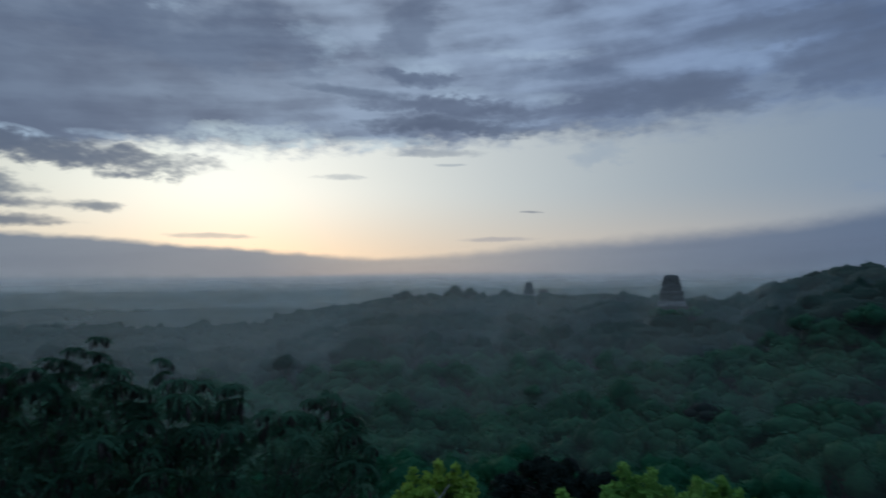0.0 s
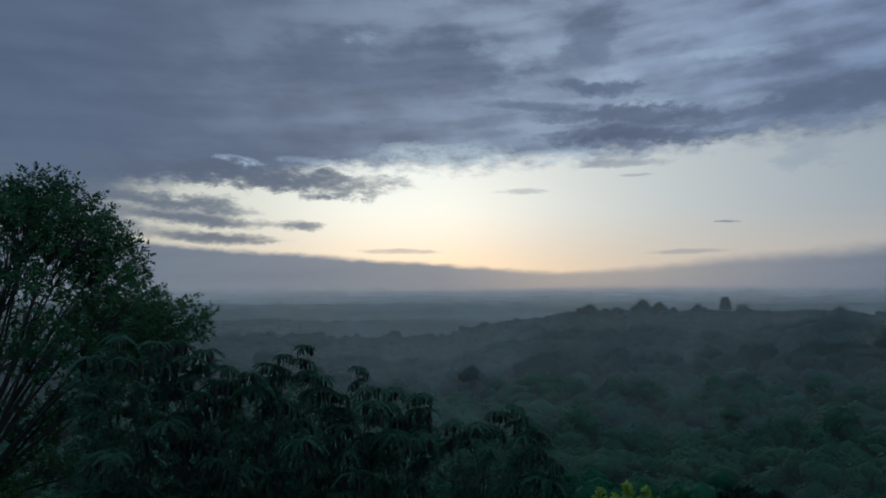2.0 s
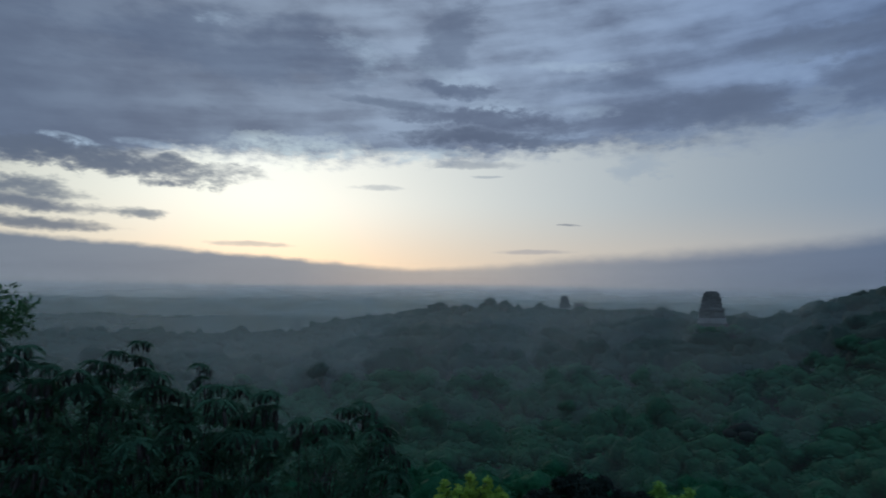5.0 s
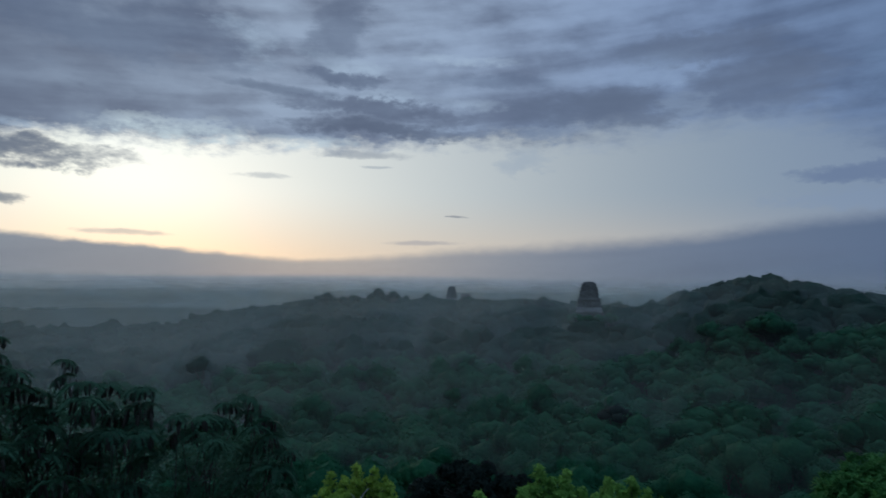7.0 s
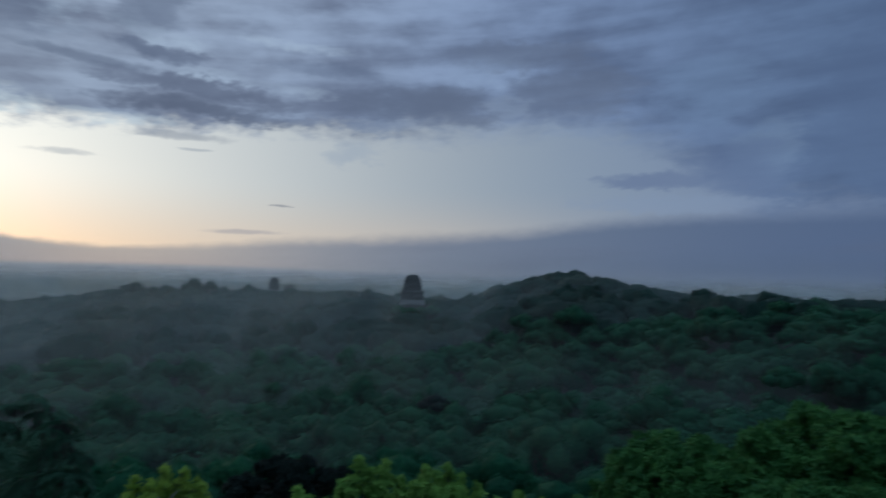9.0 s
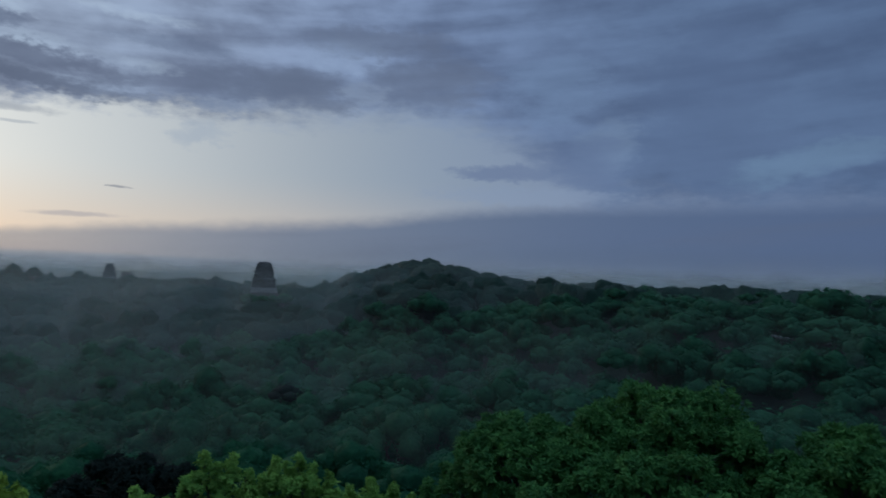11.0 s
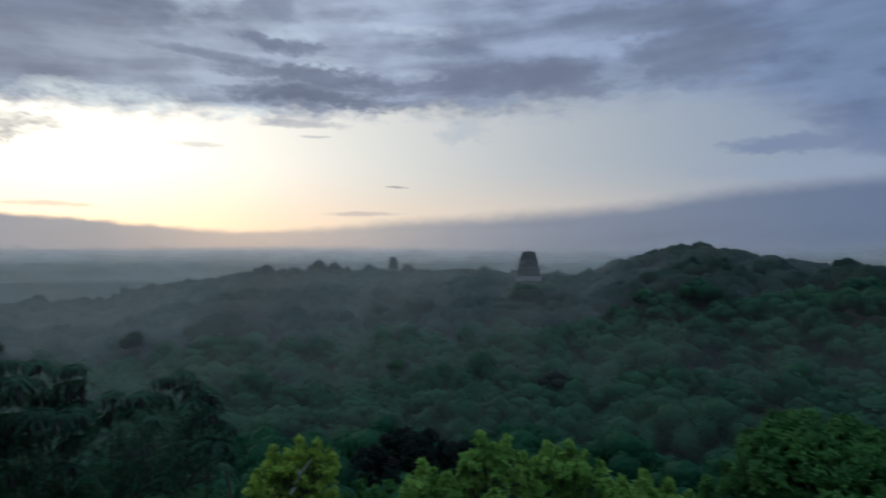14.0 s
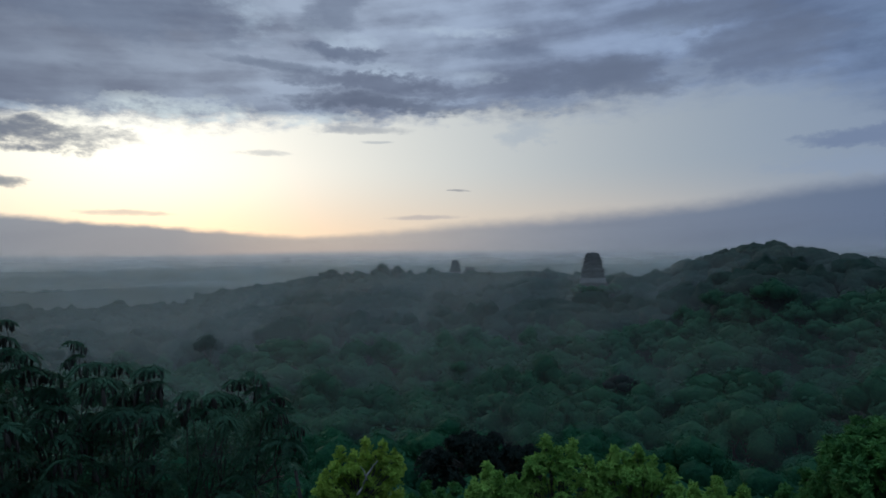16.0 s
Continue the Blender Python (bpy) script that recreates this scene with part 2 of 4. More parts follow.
def leaf_material(name, dark, light, old, spread=0.06, speck=0.45, clump=0.0):
    mat, n = material(name)
    g = n.t.nodes.new("ShaderNodeNewGeometry")
    info = n.t.nodes.new("ShaderNodeObjectInfo")
    patch = n.noise(g.outputs["Position"], spread, 3, 0.6)
    f = n.m("ADD", n.m("MULTIPLY", g.outputs["Random Per Island"], speck), n.m("MULTIPLY", n.lin(patch, 0.3, 0.7), 1.0 - speck))
    tuft = None
    if clump:
        tuft = n.noise(g.outputs["Position"], clump, 5, 0.7)
        f = n.m("ADD", n.m("MULTIPLY", f, 0.55), n.m("MULTIPLY", n.lin(tuft, 0.36, 0.64), 0.45))
    col = n.mix(f, dark, light)
    col = n.mix(n.m("MULTIPLY", n.step(n.m("FRACT", n.m("MULTIPLY", g.outputs["Random Per Island"], 7.3)), 0.8, 1.0), speck), col, old)
    col = n.mix(n.m("MULTIPLY", info.outputs["Random"], 0.35), col, n.mix(0.5, col, dark))
    normal = None
    if clump:
        relief = n.t.nodes.new("ShaderNodeBump")
        relief.inputs["Strength"].default_value, relief.inputs["Distance"].default_value = 1.0, 0.9 / clump
        n.t.links.new(tuft, relief.inputs["Height"])
        normal = relief.outputs[0]
    top = shader(n, "ShaderNodeBsdfPrincipled", col, Roughness=0.7, Specular_IOR_Level=0.12, Normal=normal)
    thin = shader(n, "ShaderNodeBsdfTranslucent", col)
    finish(n, blend(n, 0.3, top, thin))
    return mat


M_POD_LEAF = leaf_material("pod_tree_leaf", (0.026, 0.080, 0.050), (0.088, 0.190, 0.110), (0.10, 0.17, 0.10), 0.9)
M_TALL_LEAF = leaf_material("tall_tree_leaf", (0.022, 0.075, 0.036), (0.070, 0.165, 0.062), (0.085, 0.14, 0.055), 0.5)
M_LIME_LEAF = leaf_material("lime_leaf", (0.14, 0.29, 0.045), (0.37, 0.51, 0.085), (0.42, 0.47, 0.10), 0.5)
M_SPRING_LEAF = leaf_material("spring_leaf", (0.09, 0.24, 0.048), (0.27, 0.47, 0.10), (0.32, 0.46, 0.11), 0.5)
M_GREEN_LEAF = leaf_material("green_leaf", (0.026, 0.105, 0.034), (0.092, 0.25, 0.060), (0.12, 0.24, 0.065), 0.5)
M_DARK_LEAF = leaf_material("dark_leaf", (0.010, 0.020, 0.018), (0.020, 0.036, 0.027), (0.025, 0.036, 0.028), 0.5)
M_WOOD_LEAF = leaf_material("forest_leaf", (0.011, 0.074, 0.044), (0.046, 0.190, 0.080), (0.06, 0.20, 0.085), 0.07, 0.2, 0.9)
# dimness and lost contrast of distant haze are put into this leaf colour
M_HAZED_LEAF = leaf_material("hazed_forest_leaf", (0.008, 0.034, 0.026), (0.023, 0.078, 0.050), (0.03, 0.08, 0.05), 0.05, 0.1, 0.6)


def solid_material(name, a, b, scale, rough, bump=0.5, dist=0.05, stretch=(1, 1, 1)):
    mat, n = material(name)
    tc = n.t.nodes.new("ShaderNodeTexCoord")
    mp = n.t.nodes.new("ShaderNodeMapping")
    n.t.links.new(tc.outputs["Object"], mp.inputs[0])
    mp.inputs["Scale"].default_value = stretch
    big, fine = n.noise(mp.outputs[0], scale, 4, 0.6), n.noise(mp.outputs[0], scale * 9, 5, 0.65)
    f = n.lin(n.m("ADD", n.m("MULTIPLY", big, 0.6), n.m("MULTIPLY", fine, 0.4)), 0.32, 0.68)
    bp = n.t.nodes.new("ShaderNodeBump")
    bp.inputs["Strength"].default_value, bp.inputs["Distance"].default_value = bump, dist
    n.t.links.new(fine, bp.inputs["Height"])
    finish(n, shader(n, "ShaderNodeBsdfPrincipled", n.mix(f, a, b), Roughness=rough, Normal=bp.outputs[0]))
    return mat


M_BARK = solid_material("bark", (0.03, 0.027, 0.023), (0.085, 0.078, 0.066), 1.5, 0.9, 0.6, 0.03, (1, 1, 0.25))
M_PALE_BARK = solid_material("pale_bark", (0.16, 0.15, 0.14), (0.36, 0.35, 0.33), 1.2, 0.85, 0.4, 0.03, (1, 1, 0.3))
M_STONE = solid_material("limestone", (0.045, 0.045, 0.047), (0.14, 0.135, 0.13), 0.35, 0.92, 0.8, 0.25)
M_CLEAN_STONE = solid_material("pale_limestone", (0.17, 0.165, 0.165), (0.30, 0.29, 0.28), 0.3, 0.9, 0.7, 0.2)
M_GROUND = solid_material("forest_floor", (0.012, 0.024, 0.016), (0.028, 0.048, 0.030), 0.05, 0.95, 0.8, 0.5)
M_POD = solid_material("seed_pod", (0.018, 0.016, 0.014), (0.05, 0.042, 0.03), 3.0, 0.6, 0.2, 0.005)


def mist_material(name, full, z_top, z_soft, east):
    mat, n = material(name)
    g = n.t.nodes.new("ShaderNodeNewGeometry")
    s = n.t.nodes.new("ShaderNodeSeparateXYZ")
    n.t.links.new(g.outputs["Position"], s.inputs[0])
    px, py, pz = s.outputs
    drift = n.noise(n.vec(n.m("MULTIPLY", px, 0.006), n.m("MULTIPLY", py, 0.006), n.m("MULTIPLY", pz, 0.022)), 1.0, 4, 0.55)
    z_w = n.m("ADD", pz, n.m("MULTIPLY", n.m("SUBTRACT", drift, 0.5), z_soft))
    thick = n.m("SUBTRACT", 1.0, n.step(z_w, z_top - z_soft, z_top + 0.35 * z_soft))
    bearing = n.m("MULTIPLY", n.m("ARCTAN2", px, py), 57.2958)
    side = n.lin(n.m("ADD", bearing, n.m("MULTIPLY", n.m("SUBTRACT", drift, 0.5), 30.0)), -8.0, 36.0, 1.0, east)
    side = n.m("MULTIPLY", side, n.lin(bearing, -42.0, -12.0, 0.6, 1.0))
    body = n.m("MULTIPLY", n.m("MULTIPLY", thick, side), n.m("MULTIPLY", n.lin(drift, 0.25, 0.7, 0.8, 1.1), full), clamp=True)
    # the shade on the mist is put into this greyed base colour
    shade_grey = (0.59, 0.65, 0.62)
    veil = blend(n, 0.5, shader(n, "ShaderNodeBsdfDiffuse", shade_grey), shader(n, "ShaderNodeBsdfTranslucent", shade_grey))
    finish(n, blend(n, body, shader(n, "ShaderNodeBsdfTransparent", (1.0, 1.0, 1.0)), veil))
    return mat


# ---- mesh tools ----
rng = np.random.default_rng(7)


def mesh_from(name, verts, faces, mat, smooth=False):
    """A mesh from an array of points and an array of faces (all of one size)."""
    me = bpy.data.meshes.new(name)
    verts, faces = np.asarray(verts, np.float32), np.asarray(faces, np.int32)
    k = faces.shape[1]
    me.vertices.add(len(verts))
    me.vertices.foreach_set("co", verts.ravel())
    me.loops.add(faces.size)
    me.loops.foreach_set("vertex_index", faces.ravel())
    me.polygons.add(len(faces))
    me.polygons.foreach_set("loop_start", np.arange(0, faces.size, k, dtype=np.int32))
    me.polygons.foreach_set("use_smooth", np.full(len(faces), smooth))
    me.materials.append(mat)
    me.update(calc_edges=True)
    me.validate()
    return me


def joined(pieces):
    vs, fs, off = [], [], 0
    for v, f in pieces:
        vs.append(v)
        fs.append(f + off)
        off += len(v)
    return np.concatenate(vs), np.concatenate(fs)


def part_from(name, me, parent, label=""):
    ob = new(name, me)
    ob.parent = parent
    if label:
        tagged(ob, label)
    return ob


def unit(v):
    return v / np.maximum(np.linalg.norm(v, axis=-1, keepdims=True), 1e-9)


def leaves(c, along, out, length, width, bend=0.15):
    """Folded, pointed leaves: one quad each, at centres c."""
    along = unit(along)
    side = unit(np.cross(along, out) + 1e-6)
    nrm = np.cross(side, along)
    length, width = np.broadcast_to(length, len(c))[:, None], np.broadcast_to(width, len(c))[:, None]
    lift = nrm * length * bend
    v = np.stack([c - along * length / 2, c + side * width / 2 + lift, c + along * length / 2, c - side * width / 2 + lift], 1)
    return v.reshape(-1, 3), np.arange(4 * len(c)).reshape(-1, 4)


def tube(points, radii, sides=6):
    p = np.asarray(points, float)
    t = unit(np.gradient(p, axis=0))
    ref = np.where(np.abs(t[:, 2:3]) > 0.9, np.array([[1.0, 0, 0]]), np.array([[0, 0, 1.0]]))
    a = unit(np.cross(t, ref))
    b = np.cross(t, a)
    ang = np.linspace(0, 2 * np.pi, sides, endpoint=False)
    ring = a[:, None] * np.cos(ang)[None, :, None] + b[:, None] * np.sin(ang)[None, :, None]
    v = (p[:, None] + ring * np.asarray(radii)[:, None, None]).reshape(-1, 3)
    i, j = np.meshgrid(np.arange(len(p) - 1), np.arange(sides), indexing="ij")
    k = (j + 1) % sides
    f = np.stack([i * sides + j, i * sides + k, (i + 1) * sides + k, (i + 1) * sides + j], -1).reshape(-1, 4)
    return v, f


def arc(a, b, sag, n=6, wander=0.0):
    """A curved line of points from a to b that bows by sag metres upwards."""
    a, b = np.asarray(a, float), np.asarray(b, float)
    s = np.linspace(0, 1, n)[:, None]
    p = a + (b - a) * s
    p[:, 2] += (4 * s * (1 - s))[:, 0] * sag
    if wander:
        p[1:-1] += rng.normal(0, wander, (n - 2, 3))
    return p


def ball(n_lat=5, n_lon=8):
    """A coarse ball of quads, poles pinched."""
    th = np.linspace(0.02, np.pi - 0.02, n_lat + 1)
    ph = np.linspace(0, 2 * np.pi, n_lon, endpoint=False)
    v = np.stack([np.sin(th)[:, None] * np.cos(ph), np.sin(th)[:, None] * np.sin(ph), np.cos(th)[:, None] * np.ones(n_lon)], -1).reshape(-1, 3)
    i, j = np.meshgrid(np.arange(n_lat), np.arange(n_lon), indexing="ij")
    k = (j + 1) % n_lon
    f = np.stack([i * n_lon + j, (i + 1) * n_lon + j, (i + 1) * n_lon + k, i * n_lon + k], -1).reshape(-1, 4)
    return v, f


def bearing(a, r, z):
    """A place r metres off at a bearing of a degrees from north (+y)."""
    return np.array([r * math.sin(radians(a)), r * math.cos(radians(a)), z])


# ---- lie of the land ----
RIDGE_AZ = [-60, -40, -31, -24, -15, -11, -8, -3.5, 1, 5, 10, 15, 20, 24, 28.5, 32.2, 34.2, 36.0, 39, 43, 50, 57, 62, 67, 80]
RIDGE_EL = [-1.9, -1.9, -1.9, -2.1, -2.4, -1.9, -1.5, -1.0, -0.8, -0.8, -0.9, -0.9, -1.4, -1.0, 0.7, 1.25, 1.0, 0.4, -0.05, -0.6, -0.3, -0.4, -0.8, -1.0, -1.2]
RIDGE_R = [900, 900, 900, 850, 760, 640, 580, 560, 560, 560, 540, 520, 470, 450, 430, 430, 430, 420, 360, 330, 310, 300, 290, 280, 280]


def canopy(a, r):
    """Height of the tree tops at a bearing (degrees) and distance."""
    rs, es = np.interp(a, RIDGE_AZ, RIDGE_R), np.interp(a, RIDGE_AZ, RIDGE_EL) - 0.2
    zs = EYE_Z + rs * np.tan(np.radians(es))
    s = np.clip((r - 140) / (rs - 140), 0, 1)
    s = s * s * (3 - 2 * s) * 0.75 + s * 0.25
    back = np.clip((r - rs) / 500, 0, 1)
    z = 21 + (zs - 21) * s - np.maximum(zs - 22, 0) * back * back * (3 - 2 * back)
    far = np.clip((r - 1300) / 2800, 0, 1)
    return z + far * 22


def land(x, y):
    """Height of the ground."""
    r = np.hypot(x, y)
    a = np.degrees(np.arctan2(x, y))
    a = np.clip(a, -60, 80)
    m = np.clip(1 - r / 85, 0, 1)
    roll = 2.5 * np.sin(x * 0.013 + 1.0) * np.cos(y * 0.011)
    return canopy(a, np.maximum(r, 140)) - 20 + roll * np.clip(r / 150, 0, 1) + 57 * m ** 1.15


radii = np.concatenate([np.linspace(0, 120, 16), np.geomspace(130, 4800, 60)])
turns = np.linspace(0, 2 * np.pi, 181)[:-1]
gx, gy = radii[:, None] * np.sin(turns), radii[:, None] * np.cos(turns)
gv = np.stack([gx, gy, land(gx, gy)], -1).reshape(-1, 3)
i, j = np.meshgrid(np.arange(len(radii) - 1), np.arange(len(turns)), indexing="ij")
k = (j + 1) % len(turns)
nt = len(turns)
gf = np.stack([i * nt + j, i * nt + k, (i + 1) * nt + k, (i + 1) * nt + j], -1).reshape(-1, 4)
ground = new("ground", mesh_from("ground", gv, gf[:, ::-1], M_GROUND, True))
tagged(ground, "dark leaf-littered forest floor rolling to the horizon", "ground", kind="structure")

# ---- far forest ----
def crown_shape(n_lobes, n_leaf, size, core=(4, 7), squash=0.9, low=-0.55, fold=0.07):
    """A crown about one metre in radius: leafy lobes round dim cores; its middle is at the origin."""
    pieces = []
    for q in range(n_lobes):
        turn = q * 2.4 + rng.uniform(-0.4, 0.4)
        off = 0.0 if q == 0 else rng.uniform(0.40, 0.64)
        c = np.array([math.cos(turn) * off, math.sin(turn) * off, 0.30 - 0.75 * off * off + rng.uniform(-0.12, 0.12)])
        rad = rng.uniform(0.36, 0.52) if q else 0.58
        v, f = ball(*core)
        v = v * (1 + rng.normal(0, 0.06, (len(v), 1)))
        pieces.append((v * np.array([rad, rad, rad * squash]) * 0.84 + c, f))
        d = unit(rng.normal(0, 1, (n_leaf * 3, 3)))
        d = d[d[:, 2] > low][:n_leaf]
        at_p = c + d * np.array([rad, rad, rad * squash]) * rng.uniform(0.86, 1.12, (len(d), 1))
        lie = unit(np.cross(d, rng.normal(0, 1, d.shape)))
        pieces.append(leaves(at_p, lie, unit(d + rng.normal(0, 0.18, d.shape)), size * rng.uniform(0.6, 1.4, len(d)), size * rng.uniform(0.45, 0.95, len(d)), fold))
    return joined(pieces)


def far_crown(n_lat, n_lon, n_leaf, size, n_bumps=9):
    """A far crown about one metre in radius: one lumpy dome of leaf masses with creases between them, and loose sprays on it."""
    th = np.linspace(0.03, 0.66 * np.pi, n_lat + 1)
    ph = np.linspace(0, 2 * np.pi, n_lon, endpoint=False)
    d = np.stack([np.sin(th)[:, None] * np.cos(ph), np.sin(th)[:, None] * np.sin(ph), np.cos(th)[:, None] * np.ones(n_lon)], -1).reshape(-1, 3)
    lumps = unit(rng.normal(0, 1, (n_bumps, 3)) + np.array([0, 0, 0.5]))
    tall = rng.uniform(0.55, 1.0, n_bumps)

    def swell(way):
        return 0.70 + 0.36 * (np.exp(-(np.arccos(np.clip(way @ lumps.T, -1, 1)) / 0.34) ** 2) * tall).max(1, keepdims=True)

    i_c, j_c = np.meshgrid(np.arange(n_lat), np.arange(n_lon), indexing="ij")
    k_c = (j_c + 1) % n_lon
    f = np.stack([i_c * n_lon + j_c, (i_c + 1) * n_lon + j_c, (i_c + 1) * n_lon + k_c, i_c * n_lon + k_c], -1).reshape(-1, 4)
    pieces = [(d * swell(d) * (1 + rng.normal(0, 0.025, (len(d), 1))), f)]
    e = unit(rng.normal(0, 1, (n_leaf * 3, 3)))
    e = e[e[:, 2] > -0.2][:n_leaf]
    lie = unit(np.cross(e, rng.normal(0, 1, e.shape)))
    pieces.append(leaves(e * swell(e) * rng.uniform(0.98, 1.07, (len(e), 1)), lie, unit(e + rng.normal(0, 0.2, e.shape)), size * rng.uniform(0.6, 1.4, len(e)), size * rng.uniform(0.5, 0.9, len(e)), 0.1))
    return joined(pieces)


def spread(a0, a1, r0, r1, gap):
    """Places at uneven steps over a sector, about gap metres apart."""
    xs, ys = np.meshgrid(np.arange(-r1, r1, gap), np.arange(-r1 * 0.5, r1, gap))
    xs = xs.ravel() + rng.uniform(-0.42, 0.42, xs.size) * gap
    ys = ys.ravel() + rng.uniform(-0.42, 0.42, ys.size) * gap
    r, a = np.hypot(xs, ys), np.degrees(np.arctan2(xs, ys))
    keep = (r > r0) & (r < r1) & (a > a0) & (a < a1)
    return xs[keep], ys[keep], a[keep], r[keep]


def forest(name, label, shapes, places, wide, deep, uneven, mat):
    xs, ys, a, r = places
    tops = canopy(a, r)
    pieces = []
    for q in range(len(xs)):
        v, f = shapes[q % len(shapes)]
        rad = wide * float(np.clip(math.exp(rng.normal(-0.02, 0.3)), 0.5, 1.75))
        stretch = rng.uniform(0.8, 1.25)
        h = min(rad, wide * 1.2) * deep * rng.uniform(0.75, 1.25)
        t = rng.uniform(0, 6.28)
        c, s = math.cos(t), math.sin(t)
        z = tops[q] - h * 0.75 + rng.normal(0, uneven)
        pieces.append((np.stack([(v[:, 0] * c - v[:, 1] * s) * rad * stretch + xs[q], (v[:, 0] * s + v[:, 1] * c) * rad + ys[q], v[:, 2] * h + z], -1), f))
    ob = new(name, mesh_from(name, *joined(pieces), mat, True))
    return tagged(ob, label, "forest", kind="stuff")


near_shapes = [crown_shape(6, 48, 0.16, (3, 6)) for _ in range(9)]
mid_shapes = [far_crown(7, 14, 44, 0.12, 16) for _ in range(12)]
low_shapes = [far_crown(4, 8, 6, 0.2, 7) for _ in range(8)]
forest("forest", "dense green rainforest canopy with rounded crowns", near_shapes, spread(-52, 82, 160, 300, 10.4), 7.6, 0.95, 2.4, M_WOOD_LEAF)
forest("distant_forest", "hazy dark forest climbing to the ridge", mid_shapes, spread(-50, 80, 300, 640, 11.9), 8.6, 0.9, 1.7, M_HAZED_LEAF)
forest("valley_forest", "misty far forest filling the valley", low_shapes, spread(-52, 14, 640, 1500, 17.0), 10.5, 0.8, 1.8, M_HAZED_LEAF)
forest("horizon_forest", "faint wooded hills near the horizon", low_shapes, spread(-52, 30, 1500, 3600, 62), 32.0, 0.35, 4.0, M_HAZED_LEAF)

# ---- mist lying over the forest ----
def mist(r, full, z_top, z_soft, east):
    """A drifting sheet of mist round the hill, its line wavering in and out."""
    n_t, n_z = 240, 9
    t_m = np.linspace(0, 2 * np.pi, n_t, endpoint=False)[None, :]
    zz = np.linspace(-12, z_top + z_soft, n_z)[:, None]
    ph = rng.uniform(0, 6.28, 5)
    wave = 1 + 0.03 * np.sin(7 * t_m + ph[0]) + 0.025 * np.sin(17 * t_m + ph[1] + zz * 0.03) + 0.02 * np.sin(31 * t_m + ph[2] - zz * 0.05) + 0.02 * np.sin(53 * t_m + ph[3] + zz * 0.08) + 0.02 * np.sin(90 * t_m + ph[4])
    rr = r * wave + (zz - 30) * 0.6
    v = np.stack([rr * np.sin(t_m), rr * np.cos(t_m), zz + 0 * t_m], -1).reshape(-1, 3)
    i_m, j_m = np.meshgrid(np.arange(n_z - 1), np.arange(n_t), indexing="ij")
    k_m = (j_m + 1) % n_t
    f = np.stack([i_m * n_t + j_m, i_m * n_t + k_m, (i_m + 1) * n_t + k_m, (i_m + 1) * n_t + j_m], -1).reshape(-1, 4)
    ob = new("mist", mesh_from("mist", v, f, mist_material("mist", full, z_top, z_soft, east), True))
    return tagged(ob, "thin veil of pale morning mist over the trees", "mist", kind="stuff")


# these added sheets stand in for haze that thickens with distance
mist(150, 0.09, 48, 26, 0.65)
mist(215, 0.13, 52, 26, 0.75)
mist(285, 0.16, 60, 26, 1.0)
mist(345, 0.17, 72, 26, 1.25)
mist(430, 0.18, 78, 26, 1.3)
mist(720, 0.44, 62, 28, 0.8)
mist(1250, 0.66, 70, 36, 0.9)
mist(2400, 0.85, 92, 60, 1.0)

# ---- trees of the middle distance ----
def forest_tree(mat, rad, deep, height, bark=None):
    """A forest tree on an Empty at its foot: trunk with limbs, and a lobed crown."""
    tree = new("tree")
    v, f = crown_shape(6, 125, 0.092, (3, 6), 0.9, -0.5, 0.14)
    z0 = height - rad * deep * 0.7
    v = v * np.array([rad, rad, rad * deep]) + np.array([0, 0, z0])
    part_from("crown", mesh_from("crown", v, f, mat, True), tree)
    wood = [tube(arc((0, 0, -1.0), (rng.normal(0, 0.4), rng.normal(0, 0.4), z0), 0.0, 7, 0.12), np.linspace(0.42, 0.16, 7), 7)]
    for q in range(5):
        t = q * 2.4 + 0.3
        wood.append(tube(arc((0, 0, z0 - rad * rng.uniform(0.5, 1.1)), (math.cos(t) * rad * 0.6, math.sin(t) * rad * 0.6, z0 + rad * 0.1), 0.3, 5, 0.1), np.linspace(0.16, 0.05, 5), 5))
    part_from("trunk", mesh_from("trunk", *joined(wood), bark or M_BARK, True), tree)
    return tree


def plant(tree, x, y, scale=1.0):
    return copy_thing(tree, Matrix.LocRotScale((x, y, float(land(np.float64(x), np.float64(y))) - 0.1), Euler((0, 0, rng.uniform(0, 6.28))), (scale, scale, scale)))


kinds = []
for q in range(8):
    t = forest_tree(M_WOOD_LEAF, rng.uniform(4.6, 6.8), rng.uniform(0.8, 1.1), rng.uniform(18.5, 22.0))
    tagged(t, "dark green broad-crowned rainforest tree", "tree", "forest trees")
    kinds.append(t)
xs, ys, angles, dists = spread(-50, 80, 62, 168, 10.2)
used = set()
for q in range(len(xs)):
    n = int(rng.integers(0, 8))
    size = rng.uniform(0.95, 1.3) * (0.9 if dists[q] < 100 else 1.0)
    if n in used:
        plant(kinds[n], xs[q], ys[q], size)
    else:
        used.add(n)
        kinds[n].matrix_basis = Matrix.LocRotScale((xs[q], ys[q], float(land(xs[q], ys[q])) - 0.1), Euler((0, 0, 1.0)), None)


def lone(kind_mat, label, a, r, top_z, rad, deep, bark=None):
    """A tree that stands out of the canopy, its top at top_z."""
    p = bearing(a, r, 0)
    z = float(land(p[0], p[1]))
    t = forest_tree(kind_mat, rad, deep, top_z - z, bark)
    t.matrix_basis = pose(p[0], p[1], z - 0.1)
    return tagged(t, label, "tree")


